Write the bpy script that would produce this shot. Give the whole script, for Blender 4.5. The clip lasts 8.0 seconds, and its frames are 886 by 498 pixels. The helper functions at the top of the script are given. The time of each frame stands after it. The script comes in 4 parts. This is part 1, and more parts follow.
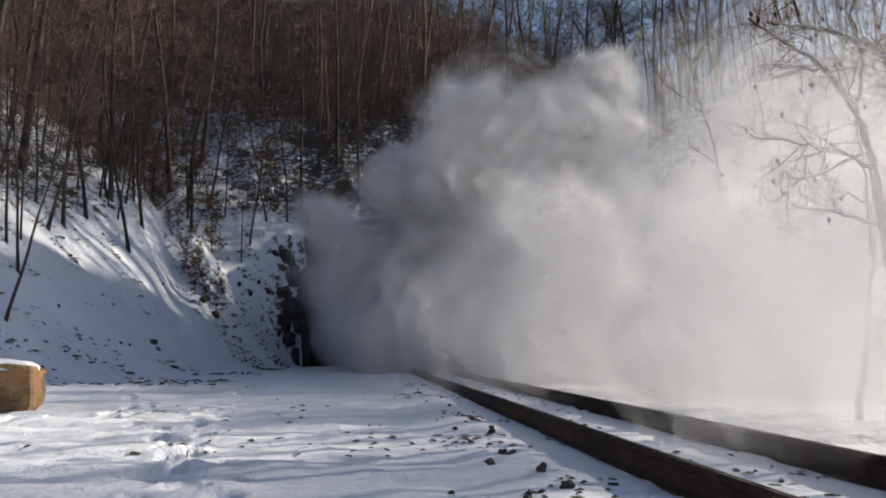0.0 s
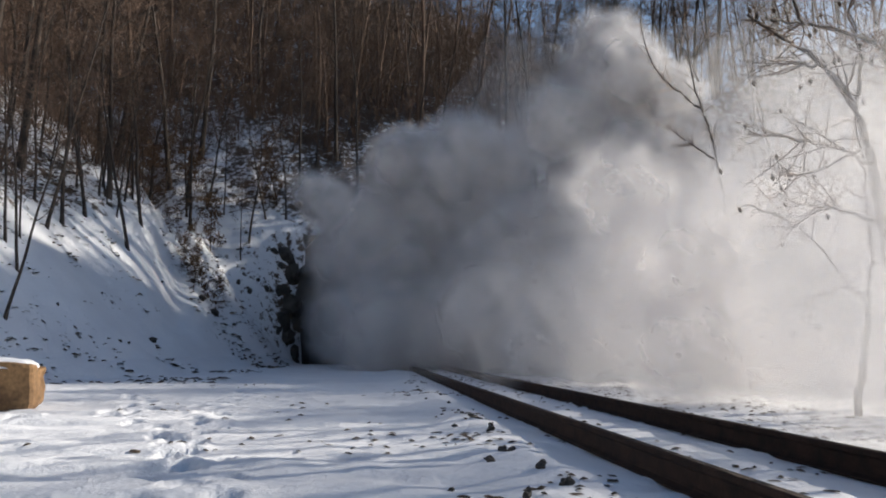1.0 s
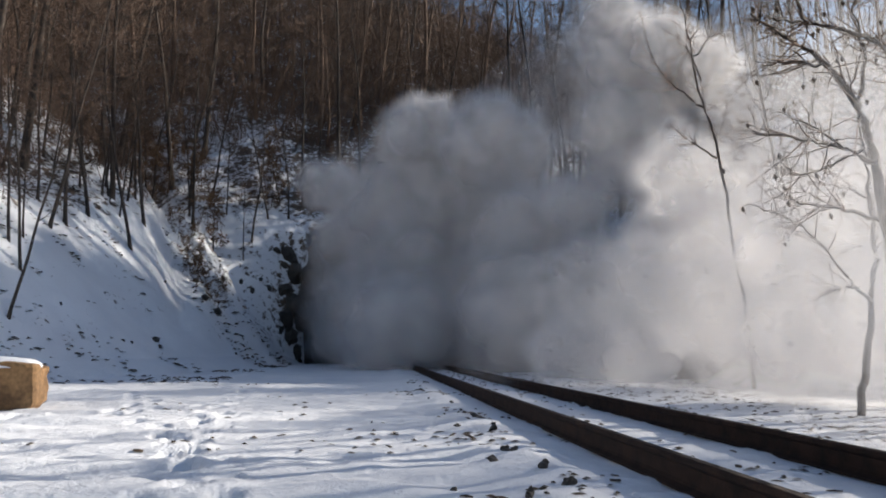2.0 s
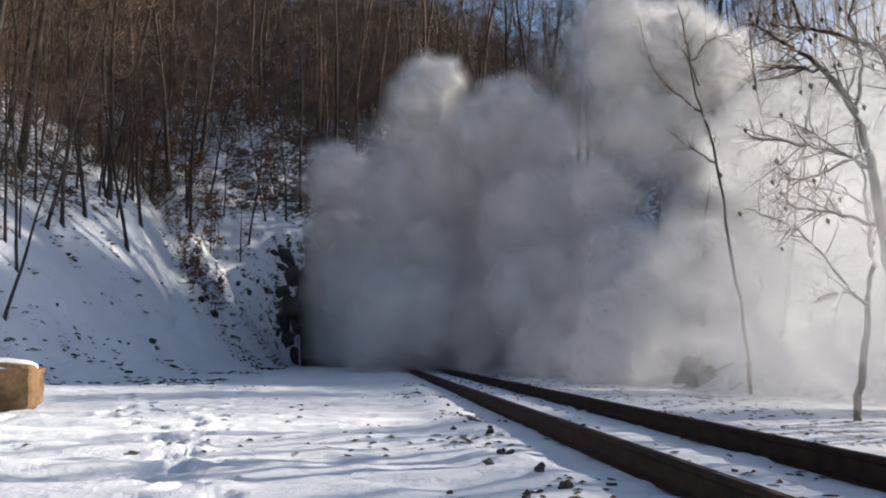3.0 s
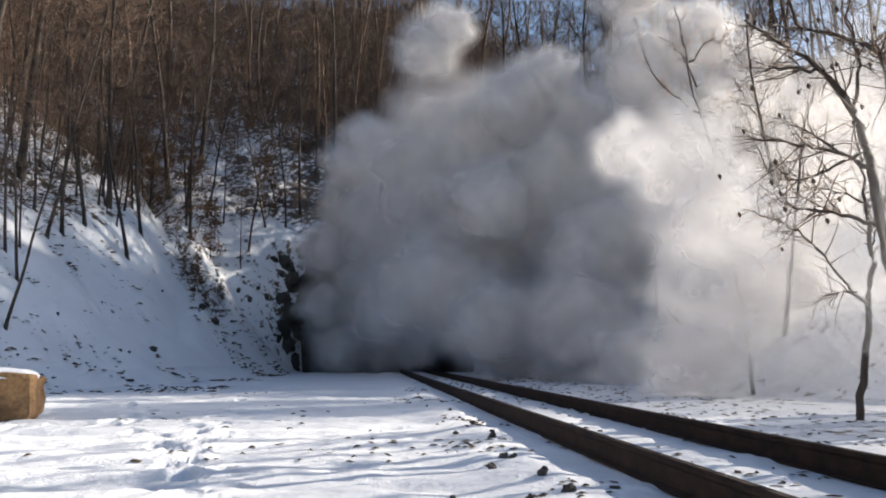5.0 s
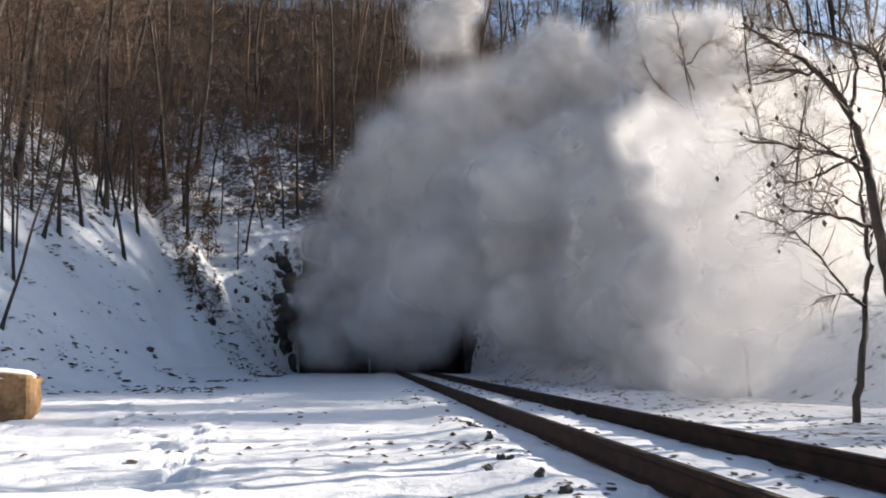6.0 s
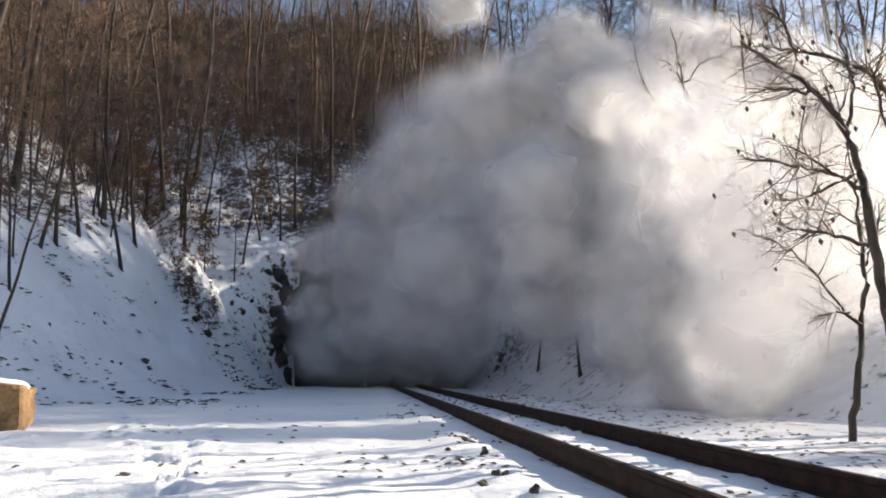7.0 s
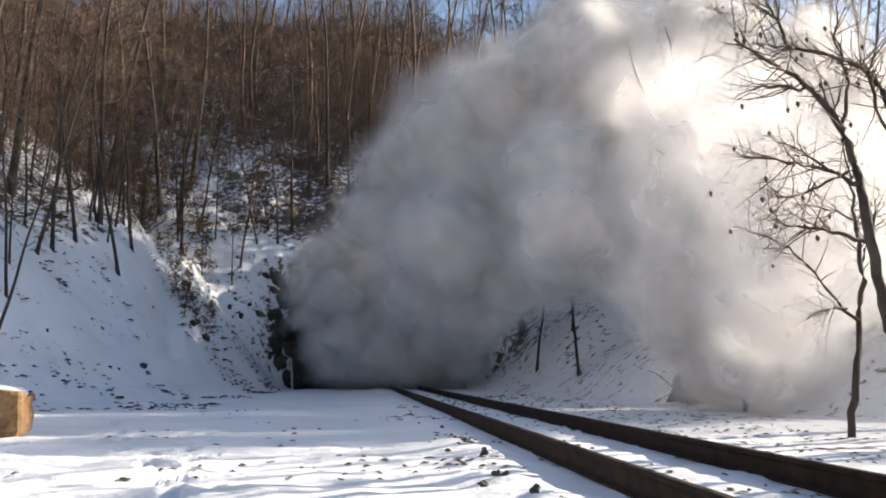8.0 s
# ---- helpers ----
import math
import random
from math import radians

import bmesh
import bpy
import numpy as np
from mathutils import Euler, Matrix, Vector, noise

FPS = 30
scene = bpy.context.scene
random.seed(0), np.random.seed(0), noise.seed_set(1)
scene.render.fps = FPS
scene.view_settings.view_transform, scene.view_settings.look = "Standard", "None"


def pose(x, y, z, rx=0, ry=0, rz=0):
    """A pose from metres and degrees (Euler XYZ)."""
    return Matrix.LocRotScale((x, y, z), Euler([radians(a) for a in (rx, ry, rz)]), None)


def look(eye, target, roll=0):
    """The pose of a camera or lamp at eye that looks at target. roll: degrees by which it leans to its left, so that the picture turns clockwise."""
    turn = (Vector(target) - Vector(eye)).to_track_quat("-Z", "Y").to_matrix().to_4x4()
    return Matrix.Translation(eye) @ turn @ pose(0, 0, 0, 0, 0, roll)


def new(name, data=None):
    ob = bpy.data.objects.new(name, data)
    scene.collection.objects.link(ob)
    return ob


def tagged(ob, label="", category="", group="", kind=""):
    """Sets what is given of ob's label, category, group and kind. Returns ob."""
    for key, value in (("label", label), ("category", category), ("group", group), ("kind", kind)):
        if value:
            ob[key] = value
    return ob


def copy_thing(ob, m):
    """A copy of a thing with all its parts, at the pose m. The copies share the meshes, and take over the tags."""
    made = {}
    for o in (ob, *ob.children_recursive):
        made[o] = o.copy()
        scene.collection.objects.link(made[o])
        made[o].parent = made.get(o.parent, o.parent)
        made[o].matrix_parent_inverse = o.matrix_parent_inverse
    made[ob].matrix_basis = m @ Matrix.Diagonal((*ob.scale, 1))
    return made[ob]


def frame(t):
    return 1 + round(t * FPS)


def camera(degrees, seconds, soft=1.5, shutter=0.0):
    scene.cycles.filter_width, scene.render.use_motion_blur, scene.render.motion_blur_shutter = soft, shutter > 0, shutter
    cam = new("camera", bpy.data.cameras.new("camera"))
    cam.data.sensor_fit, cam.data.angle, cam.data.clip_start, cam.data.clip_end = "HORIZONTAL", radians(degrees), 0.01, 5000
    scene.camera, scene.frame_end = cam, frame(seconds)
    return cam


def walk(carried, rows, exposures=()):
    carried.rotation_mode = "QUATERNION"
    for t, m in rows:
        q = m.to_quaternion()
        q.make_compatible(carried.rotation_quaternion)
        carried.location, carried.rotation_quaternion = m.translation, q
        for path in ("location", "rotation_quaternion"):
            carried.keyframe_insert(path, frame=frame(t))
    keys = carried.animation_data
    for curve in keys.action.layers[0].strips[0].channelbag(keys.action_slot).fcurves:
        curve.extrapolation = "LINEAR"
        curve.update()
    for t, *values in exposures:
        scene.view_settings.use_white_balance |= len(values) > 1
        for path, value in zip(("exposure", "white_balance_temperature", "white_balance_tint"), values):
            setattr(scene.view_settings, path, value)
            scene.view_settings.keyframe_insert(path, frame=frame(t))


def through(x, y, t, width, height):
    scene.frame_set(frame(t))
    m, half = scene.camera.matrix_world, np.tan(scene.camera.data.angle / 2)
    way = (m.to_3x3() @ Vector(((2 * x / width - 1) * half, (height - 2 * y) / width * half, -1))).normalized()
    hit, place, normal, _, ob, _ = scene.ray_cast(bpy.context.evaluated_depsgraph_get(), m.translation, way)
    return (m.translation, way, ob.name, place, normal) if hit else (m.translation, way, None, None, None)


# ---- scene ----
EYE = (0.0, 0.0, 0.88)


def aim(yaw, pitch, roll):
    """The pose of a standing camera from degrees: yaw to the left of +y, pitch up, roll as in look()."""
    a, b = radians(yaw), radians(pitch)
    way = Vector((-math.sin(a) * math.cos(b), math.cos(a) * math.cos(b), math.sin(b)))
    return look(EYE, Vector(EYE) + way, roll)


cam = camera(58, 8.0, soft=1.9)
walk(cam, [
    (0.0, aim(-5.551, 7.382, 0.520)),
    (0.5, aim(-5.545, 7.367, 0.599)),
    (1.0, aim(-5.617, 7.188, 0.373)),
    (1.5, aim(-5.438, 7.082, 0.306)),
    (3.0, aim(-5.623, 7.370, 0.658)),
    (3.5, aim(-5.651, 7.342, 0.793)),
    (4.0, aim(-5.496, 7.430, 0.820)),
    (4.5, aim(-5.573, 7.611, 0.000)),
    (6.0, aim(-5.798, 7.778, 0.114)),
    (6.5, aim(-5.936, 8.197, 0.372)),
    (7.0, aim(-5.998, 8.795, 0.696)),
    (7.5, aim(-6.093, 8.878, 0.160)),
    (8.0, aim(-6.192, 8.868, -0.036)),
], exposures=[(0.0, 0.62, 6100, 10), (1.5, 0.74, 6050, 10), (3.0, 0.94, 6050, 10), (4.5, 1.14, 6150, 10), (6.0, 1.32, 6300, 10), (8.0, 1.5, 6500, 10)])

# ---- world and sun ----
SUN_AZ, SUN_EL = 72.0, 25.0
world = bpy.data.worlds.new("sky")
scene.world = world
world.use_nodes = True
wt = world.node_tree
sky = wt.nodes.new("ShaderNodeTexSky")
sky.sky_type, sky.sun_disc = "NISHITA", False
sky.sun_elevation, sky.sun_rotation = radians(SUN_EL), radians(SUN_AZ)
wt.nodes["Background"].inputs[1].default_value = 0.066
wt.links.new(sky.outputs[0], wt.nodes["Background"].inputs[0])
sun = new("sun", bpy.data.lights.new("sun", "SUN"))
sun.data.energy, sun.data.angle, sun.data.color = 5.0, radians(0.53), (1.0, 0.88, 0.72)
az, el = radians(SUN_AZ), radians(SUN_EL)
to_sun = Vector((math.sin(az) * math.cos(el), math.cos(az) * math.cos(el), math.sin(el)))
sun.matrix_world = look(to_sun * 200, (0, 0, 0))
scene.cycles.transparent_max_bounces = 128


# ---- materials ----
def material(name, rough=0.8):
    m = bpy.data.materials.new(name)
    m.use_nodes = True
    t = m.node_tree
    b = t.nodes["Principled BSDF"]
    b.inputs["Roughness"].default_value = rough
    return m, t, b


def noise_node(t, scale, detail=4.0, vector=None, rough=0.55):
    n = t.nodes.new("ShaderNodeTexNoise")
    n.inputs["Scale"].default_value, n.inputs["Detail"].default_value = scale, detail
    n.inputs["Roughness"].default_value = rough
    if vector:
        t.links.new(vector, n.inputs["Vector"])
    return n.outputs["Fac"]


def ramp(t, fac, stops):
    r = t.nodes.new("ShaderNodeValToRGB")
    e = r.color_ramp.elements
    while len(e) < len(stops):
        e.new(0.5)
    for k, (p, c) in zip(e, stops):
        k.position, k.color = p, (*c, 1)
    t.links.new(fac, r.inputs[0])
    return r.outputs[0]


def mixed(t, fac, a, b, kind="MIX"):
    m = t.nodes.new("ShaderNodeMix")
    m.data_type, m.blend_type = "RGBA", kind
    for v, s in ((fac, 0), (a, 6), (b, 7)):
        if isinstance(v, float):
            m.inputs[s].default_value = v
        elif isinstance(v, tuple):
            m.inputs[s].default_value = (*v, 1)
        else:
            t.links.new(v, m.inputs[s])
    return m.outputs[2]


def bumped(t, b, height, strength, distance):
    n = t.nodes.new("ShaderNodeBump")
    n.inputs["Strength"].default_value, n.inputs["Distance"].default_value = strength, distance
    t.links.new(height, n.inputs["Height"])
    t.links.new(n.outputs[0], b.inputs["Normal"])


def coords(t, kind="Object"):
    return t.nodes.new("ShaderNodeTexCoord").outputs[kind]


def two_tone(name, dark, light, scale, rough=0.8, bump=0.02, fine=6.0, stretch=(1, 1, 1)):
    """A surface of two mixed tones at two scales, with relief."""
    m, t, b = material(name, rough)
    mp = t.nodes.new("ShaderNodeMapping")
    mp.inputs["Scale"].default_value = stretch
    t.links.new(coords(t), mp.inputs[0])
    v = mp.outputs[0]
    c1 = ramp(t, noise_node(t, scale, 5, v), [(0.32, dark), (0.68, light)])
    c2 = ramp(t, noise_node(t, scale * fine, 4, v), [(0.3, (0.6, 0.6, 0.6)), (0.7, (1.15, 1.15, 1.15))])
    t.links.new(mixed(t, 1.0, c1, c2, "MULTIPLY"), b.inputs["Base Color"])
    bumped(t, b, noise_node(t, scale * fine, 6, v), 0.6, bump)
    return m


def snow_material():
    m, t, b = material("trodden_snow", 0.6)
    v = coords(t)
    white = ramp(t, noise_node(t, 0.35, 4, v), [(0.3, (0.72, 0.73, 0.76)), (0.7, (0.84, 0.85, 0.87))])
    # leaf litter and soil that show through where the cover is thin
    attr = t.nodes.new("ShaderNodeAttribute")
    attr.attribute_name = "litter"
    spots = noise_node(t, 2.6, 8, v, 0.68)
    big = noise_node(t, 0.45, 3, v)
    add = t.nodes.new("ShaderNodeMath")
    add.operation = "ADD"
    t.links.new(spots, add.inputs[0])
    mul = t.nodes.new("ShaderNodeMath")
    mul.operation = "MULTIPLY_ADD"
    t.links.new(big, mul.inputs[0])
    mul.inputs[1].default_value = 0.35
    t.links.new(attr.outputs["Fac"], mul.inputs[2])
    t.links.new(mul.outputs[0], add.inputs[1])
    fac = ramp(t, add.outputs[0], [(0.86, (0, 0, 0)), (0.93, (1, 1, 1))])
    soil = ramp(t, noise_node(t, 9, 5, v), [(0.3, (0.03, 0.021, 0.014)), (0.7, (0.13, 0.085, 0.05))])
    t.links.new(mixed(t, fac, white, soil), b.inputs["Base Color"])
    b.inputs["Subsurface Weight"].default_value = 0.0
    bumped(t, b, noise_node(t, 5, 9, v, 0.62), 0.65, 0.07)
    return m


def steam_material(name, alpha, grey, through=0.66, patchy=0.35):
    """Steam and coal smoke: a diffusing, light-passing sheet of a given cover."""
    m = bpy.data.materials.new(name)
    m.use_nodes = True
    t = m.node_tree
    t.nodes.remove(t.nodes["Principled BSDF"])
    d, s, c = (t.nodes.new("ShaderNodeBsdf" + k) for k in ("Diffuse", "Translucent", "Transparent"))
    v = coords(t)
    tone = ramp(t, noise_node(t, 0.9, 4, v), [(0.3, tuple(g * 0.92 for g in grey)), (0.7, grey)])
    t.links.new(tone, d.inputs[0])
    t.links.new(tone, s.inputs[0])
    body = t.nodes.new("ShaderNodeMixShader")
    body.inputs[0].default_value = through
    t.links.new(d.outputs[0], body.inputs[1])
    t.links.new(s.outputs[0], body.inputs[2])
    out = t.nodes["Material Output"]
    if alpha >= 1:
        t.links.new(body.outputs[0], out.inputs[0])
        return m
    mixer = t.nodes.new("ShaderNodeMixShader")
    cover = t.nodes.new("ShaderNodeMapRange")
    cover.inputs["From Min"].default_value, cover.inputs["From Max"].default_value = 0.3, 0.7
    cover.inputs["To Min"].default_value, cover.inputs["To Max"].default_value = alpha * (1 - patchy), min(1, alpha * (1 + patchy))
    t.links.new(noise_node(t, 1.8, 2.0, v, 0.5), cover.inputs[0])
    t.links.new(cover.outputs[0], mixer.inputs[0])
    t.links.new(c.outputs[0], mixer.inputs[1])
    t.links.new(body.outputs[0], mixer.inputs[2])
    t.links.new(mixer.outputs[0], out.inputs[0])
    return m


SNOW = snow_material()
RUST = two_tone("rusty_rail_steel", (0.009, 0.006, 0.005), (0.04, 0.022, 0.015), 5, 0.85, 0.004)
RUST.node_tree.nodes["Principled BSDF"].inputs["Specular IOR Level"].default_value = 0.2
BARK = two_tone("grey_brown_bark", (0.024, 0.019, 0.015), (0.085, 0.064, 0.05), 2.2, 0.9, 0.02, 7, (1, 1, 0.25))
TWIG = two_tone("brown_twigs", (0.06, 0.038, 0.025), (0.2, 0.125, 0.082), 1.2, 0.9, 0.005)
LEAF = two_tone("dry_brown_leaves", (0.06, 0.032, 0.016), (0.22, 0.12, 0.05), 2.0, 0.8, 0.005)
ROCK = two_tone("dark_wet_rock", (0.018, 0.016, 0.014), (0.085, 0.072, 0.058), 1.3, 0.75, 0.08)
SANDSTONE = two_tone("tan_sandstone", (0.12, 0.065, 0.027), (0.32, 0.185, 0.08), 2.5, 0.85, 0.02)
TIMBER = two_tone("weathered_timber", (0.04, 0.03, 0.022), (0.13, 0.1, 0.075), 3.0, 0.9, 0.01, 6, (0.3, 3, 3))
LITTER = two_tone("dead_leaves", (0.025, 0.018, 0.012), (0.11, 0.07, 0.04), 3.0, 0.9, 0.005)
PALE = two_tone("pale_paint", (0.4, 0.39, 0.37), (0.62, 0.61, 0.58), 4.0, 0.7, 0.004)
STEAM_TONE = (0.95, 0.935, 0.925)
COVERS = (0.022, 0.035, 0.052, 0.078, 0.11, 0.16, 0.23, 0.32, 0.42)
SKIN_SIZES = (1.25, 1.18, 1.11, 1.04, 0.97, 0.9, 0.83, 0.76, 0.69)
VEILS = [steam_material(f"steam_veil_{n}", a, STEAM_TONE) for n, a in enumerate(COVERS)]
STEAM = steam_material("dense_steam", 1.0, STEAM_TONE)
THIN = [steam_material(f"thin_steam_{n}", a, STEAM_TONE, 0.5, 0.4) for n, a in enumerate((0.05, 0.065, 0.08))]


# ---- mesh tools ----
def mesh_of(name, verts, faces, mats, smooth=True, slots=None):
    me = bpy.data.meshes.new(name)
    me.from_pydata(verts, [], faces)
    for m in mats:
        me.materials.append(m)
    if smooth:
        me.polygons.foreach_set("use_smooth", [True] * len(me.polygons))
    if slots is not None:
        me.polygons.foreach_set("material_index", slots)
    me.update()
    return me


def part(name, data, parent, label=""):
    ob = new(name, data)
    ob.parent = parent
    return tagged(ob, label)


def lattice(x, y, seed=0):
    """Smooth random values in 0..1 on a unit lattice, for arrays."""
    x, y = np.asarray(x, float), np.asarray(y, float)
    i, j = np.floor(x), np.floor(y)
    u, v = x - i, y - j
    u, v = u * u * (3 - 2 * u), v * v * (3 - 2 * v)

    def h(a, b):
        s = np.sin(a * 127.1 + b * 311.7 + seed * 74.7) * 43758.5453
        return s - np.floor(s)
    return (h(i, j) * (1 - u) + h(i + 1, j) * u) * (1 - v) + (h(i, j + 1) * (1 - u) + h(i + 1, j + 1) * u) * v


def rough_noise(x, y, scale, octaves=4, seed=0):
    out, amp = 0, 0.5
    for k in range(octaves):
        out = out + amp * (lattice(x * scale, y * scale, seed + k) - 0.5)
        scale, amp = scale * 2.03, amp * 0.5
    return out


def step(a, b, v):
    k = np.clip((v - a) / (b - a), 0, 1)
    return k * k * (3 - 2 * k)


# ---- ground ----
PORTAL_Y, PORTAL_X, PORTAL_HALF, PORTAL_TOP = 50.0, 1.6, 5.2, 7.2
RAIL_NEAR, RAIL_FAR = 2.1, 3.6


def footprints():
    """Two trails of boot marks over the yard: x, y, heading."""
    rng, out = random.Random(3), []
    for trail in ([(-2.6, 19.0), (-2.3, 14.0), (-1.75, 8.6), (-0.9, 5.0), (-0.6, 3.0)], [(-4.6, 17.0), (-3.0, 11.5), (-1.7, 8.0), (-1.3, 5.4), (-1.2, 3.0)], [(-7.5, 9.5), (-4.0, 11.5), (-2.0, 14.5)]):
        for (ax, ay), (bx, by) in zip(trail, trail[1:]):
            n = max(2, int(math.hypot(bx - ax, by - ay) / 0.42))
            for k in range(n):
                f = k / n
                side = 0.13 if k % 2 else -0.13
                out.append((ax + (bx - ax) * f + side + rng.gauss(0, 0.06), ay + (by - ay) * f + rng.gauss(0, 0.08), math.atan2(by - ay, bx - ax)))
    return out


BOOTS = footprints()


def height(x, y):
    x, y = np.asarray(x, float), np.asarray(y, float)
    foot_l = np.interp(y, [-30, 8, 20, 28, 50, 60], [-20, -13, -9.4, -6.7, -3.7, -3.6])
    d = foot_l - x + 1.3 * rough_noise(x, y, 0.18, 3, 3)
    d = d * (1 + 0.35 * step(32, 46, y))
    left = np.interp(d, [0, 1.2, 3, 7.5, 12, 30, 80, 200], [0, 0.5, 2.2, 7.0, 9.5, 20, 45, 70])
    foot_r = np.interp(y, [-30, 5, 18, 28, 40, 50, 60], [24, 15, 10.5, 8.6, 7.2, 6.8, 6.8])
    e = x - foot_r + 1.2 * rough_noise(x, y, 0.2, 3, 9)
    right = np.interp(e, [0, 0.6, 3, 6, 12, 40, 200], [0, 0.3, 2.0, 3.0, 4.2, 9.0, 20])
    right = right + step(36, 46, y) * np.interp(e, [1, 5, 12, 30], [0, 3.5, 11.0, 16.0])
    side = np.abs(x - PORTAL_X) - PORTAL_HALF
    y0 = PORTAL_Y - np.clip(side * 1.9, 0, 11)
    fall = 1 - 0.5 * step(2, 45, x)
    back = (8.2 + 0.8 * np.clip(y - PORTAL_Y, 0, 45) + 0.2 * np.clip(y - PORTAL_Y - 45, 0, 200)) * fall * np.clip((y - y0) / (PORTAL_Y + 0.02 - y0), 0, 1) ** 1.3
    # sunward hill added mostly out of view, its crest shaped to shade mouth and bank
    crest = np.interp(y, [20, 34, 38, 41.5, 43.5, 45.5, 50, 56, 62, 70, 84, 110], [5, 8, 13, 20, 24, 34, 37, 34, 30, 25, 16, 12])
    shade_ridge = crest * np.interp(x, [28, 38, 52, 70, 120], [0, 0.42, 1.0, 1.0, 0.5])
    h = np.maximum(np.maximum(np.maximum(left, right), back), shade_ridge)
    wild = step(0.1, 2.0, h)
    high = step(5.5, 8.0, h)
    h = h + wild * ((0.4 + 0.9 * high) * rough_noise(x, y, 0.25, 4, 1) + (0.12 + 0.5 * high) * rough_noise(x, y, 1.1, 3, 5))
    # the gully with brush, down the bank
    h = h - wild * 0.7 * np.exp(-((x + 9.3 + 0.35 * (y - 40)) / 0.8) ** 2) * step(1.0, 3.0, h)
    flat = 1 - step(0.0, 0.5, h)
    # ruts across the yard, trodden crust, and the berm beside the track
    warp = y + 0.3 * x + 1.6 * rough_noise(x, y, 0.35, 3, 21)
    ruts = (0.5 + rough_noise(x, y, 0.5, 2, 31)) * np.sin(warp * 5.1) * step(-11, -5.0, x) * (1 - step(0.9, 1.5, x))
    # narrow grooves cut into the snow, standing in for thin trunk shadows on the yard
    line = y + 0.1 * x + 0.5 * rough_noise(x, y, 0.3, 2, 61)
    shadow_groove = np.exp(-(np.sin(line * 2.7 + 2.2 * rough_noise(x * 0.15, y, 0.4, 2, 62)) / 0.17) ** 2)
    shadow_groove = shadow_groove * step(-0.16, 0.05, rough_noise(x * 0.35, y, 0.5, 2, 63)) * step(-12, -9, x) * (1 - step(0.5, 1.1, x)) * (1 - step(15, 18, y))
    berm = np.exp(-((x - 1.25 - 0.25 * rough_noise(x, y, 0.7, 2, 8)) / 0.28) ** 2)
    yard = 0.05 * rough_noise(x, y, 0.6, 3, 2) + 0.07 * rough_noise(x, y, 3.2, 3, 4) + 0.035 * np.abs(ruts) ** 0.7 * np.sign(ruts) - 0.055 * shadow_groove + 0.07 * berm * (1 + 1.5 * rough_noise(x, y, 2.5, 2, 14))
    bed = step(1.25, 1.5, x) * (1 - step(4.2, 5.2, x))
    yard = yard - 0.06 + 0.036 * bed
    for bx, by, way in BOOTS:
        near = (np.abs(x - bx) < 0.5) & (np.abs(y - by) < 0.5)
        if near.any():
            u = (x - bx) * math.cos(way) + (y - by) * math.sin(way)
            v = -(x - bx) * math.sin(way) + (y - by) * math.cos(way)
            q = (u / 0.17) ** 2 + (v / 0.085) ** 2
            yard = yard - near * (0.13 * np.exp(-q ** 2) - 0.02 * np.exp(-((np.sqrt(q) - 1.5) / 0.4) ** 2))
    return h + flat * yard


def axis_steps(lo, hi, fine, far):
    inner = np.arange(lo, hi + fine / 2, fine)
    grow = np.cumsum(fine * 1.25 ** np.arange(1, 60))
    grow = grow[grow < far]
    return np.concatenate([lo - grow[::-1], inner, hi + grow])


def build_ground():
    xs = axis_steps(-34, 30, 0.4, 2600)
    xs = np.concatenate([xs[xs < -8.6], np.arange(-8.5, 6.0, 0.075), xs[xs > 6.1]])
    ys = axis_steps(3, 72, 0.25, 2600)
    ys = np.concatenate([ys[ys < 3.9], np.arange(4.0, 22.0, 0.075), ys[ys > 22.1]])
    k = int(np.argmin(np.abs(ys - PORTAL_Y)))
    ys = np.insert(ys, k + 1, PORTAL_Y + 0.03)
    gx, gy = np.meshgrid(xs, ys)
    gz = height(gx, gy)
    nx = len(xs)
    verts = np.stack([gx, gy, gz], -1).reshape(-1, 3)
    j, i = np.meshgrid(np.arange(len(ys) - 1), np.arange(nx - 1), indexing="ij")
    hole = (j == k) & (np.abs(xs[i] + 0.05 - PORTAL_X) < PORTAL_HALF + 0.25)
    a = (j * nx + i)[~hole]
    faces = np.stack([a, a + 1, a + nx + 1, a + nx], -1)
    me = mesh_of("ground", verts.tolist(), faces.tolist(), [SNOW])
    at = me.attributes.new("litter", "FLOAT", "POINT")
    slope = np.hypot(*np.gradient(gz, ys, xs))
    # the litter of the wood begins on a line that climbs up the valley
    above = gz - (0.9 + 0.165 * gy)
    mouth = step(-6.2, -4.6, gx) * (1 - step(2, 4, gx))
    cover = 0.05 * step(0.3, 1.5, gz) + 0.145 * step(-0.6, 0.8, above) + 0.1 * step(6.5, 10.0, above) + 0.09 * mouth * step(1.0, 2.5, gz)
    # right of the track, raised cover greys the snow for litter and shadow alike
    cover = cover - 0.09 * (gz < 0.25) * (gx < 0.6) + 0.01 * step(0.6, 1.2, gx) * (gz < 0.3) + 0.1 * step(3.9, 5, gx) * (gz < 0.6) + 0.09 * step(5, 7, gx) * step(0.5, 0.7, gz) * (gz < 7) * (gy < 48)
    cover = cover + 0.09 * step(0.9, 1.5, slope) * step(43, 46, gy) * (gz > 0.6) * (np.abs(gx - PORTAL_X) < 12)
    at.data.foreach_set("value", cover.ravel().astype(np.float32))
    return tagged(new("ground", me), "thin trodden snow over leaf litter and ballast", "ground", kind="structure")


build_ground()


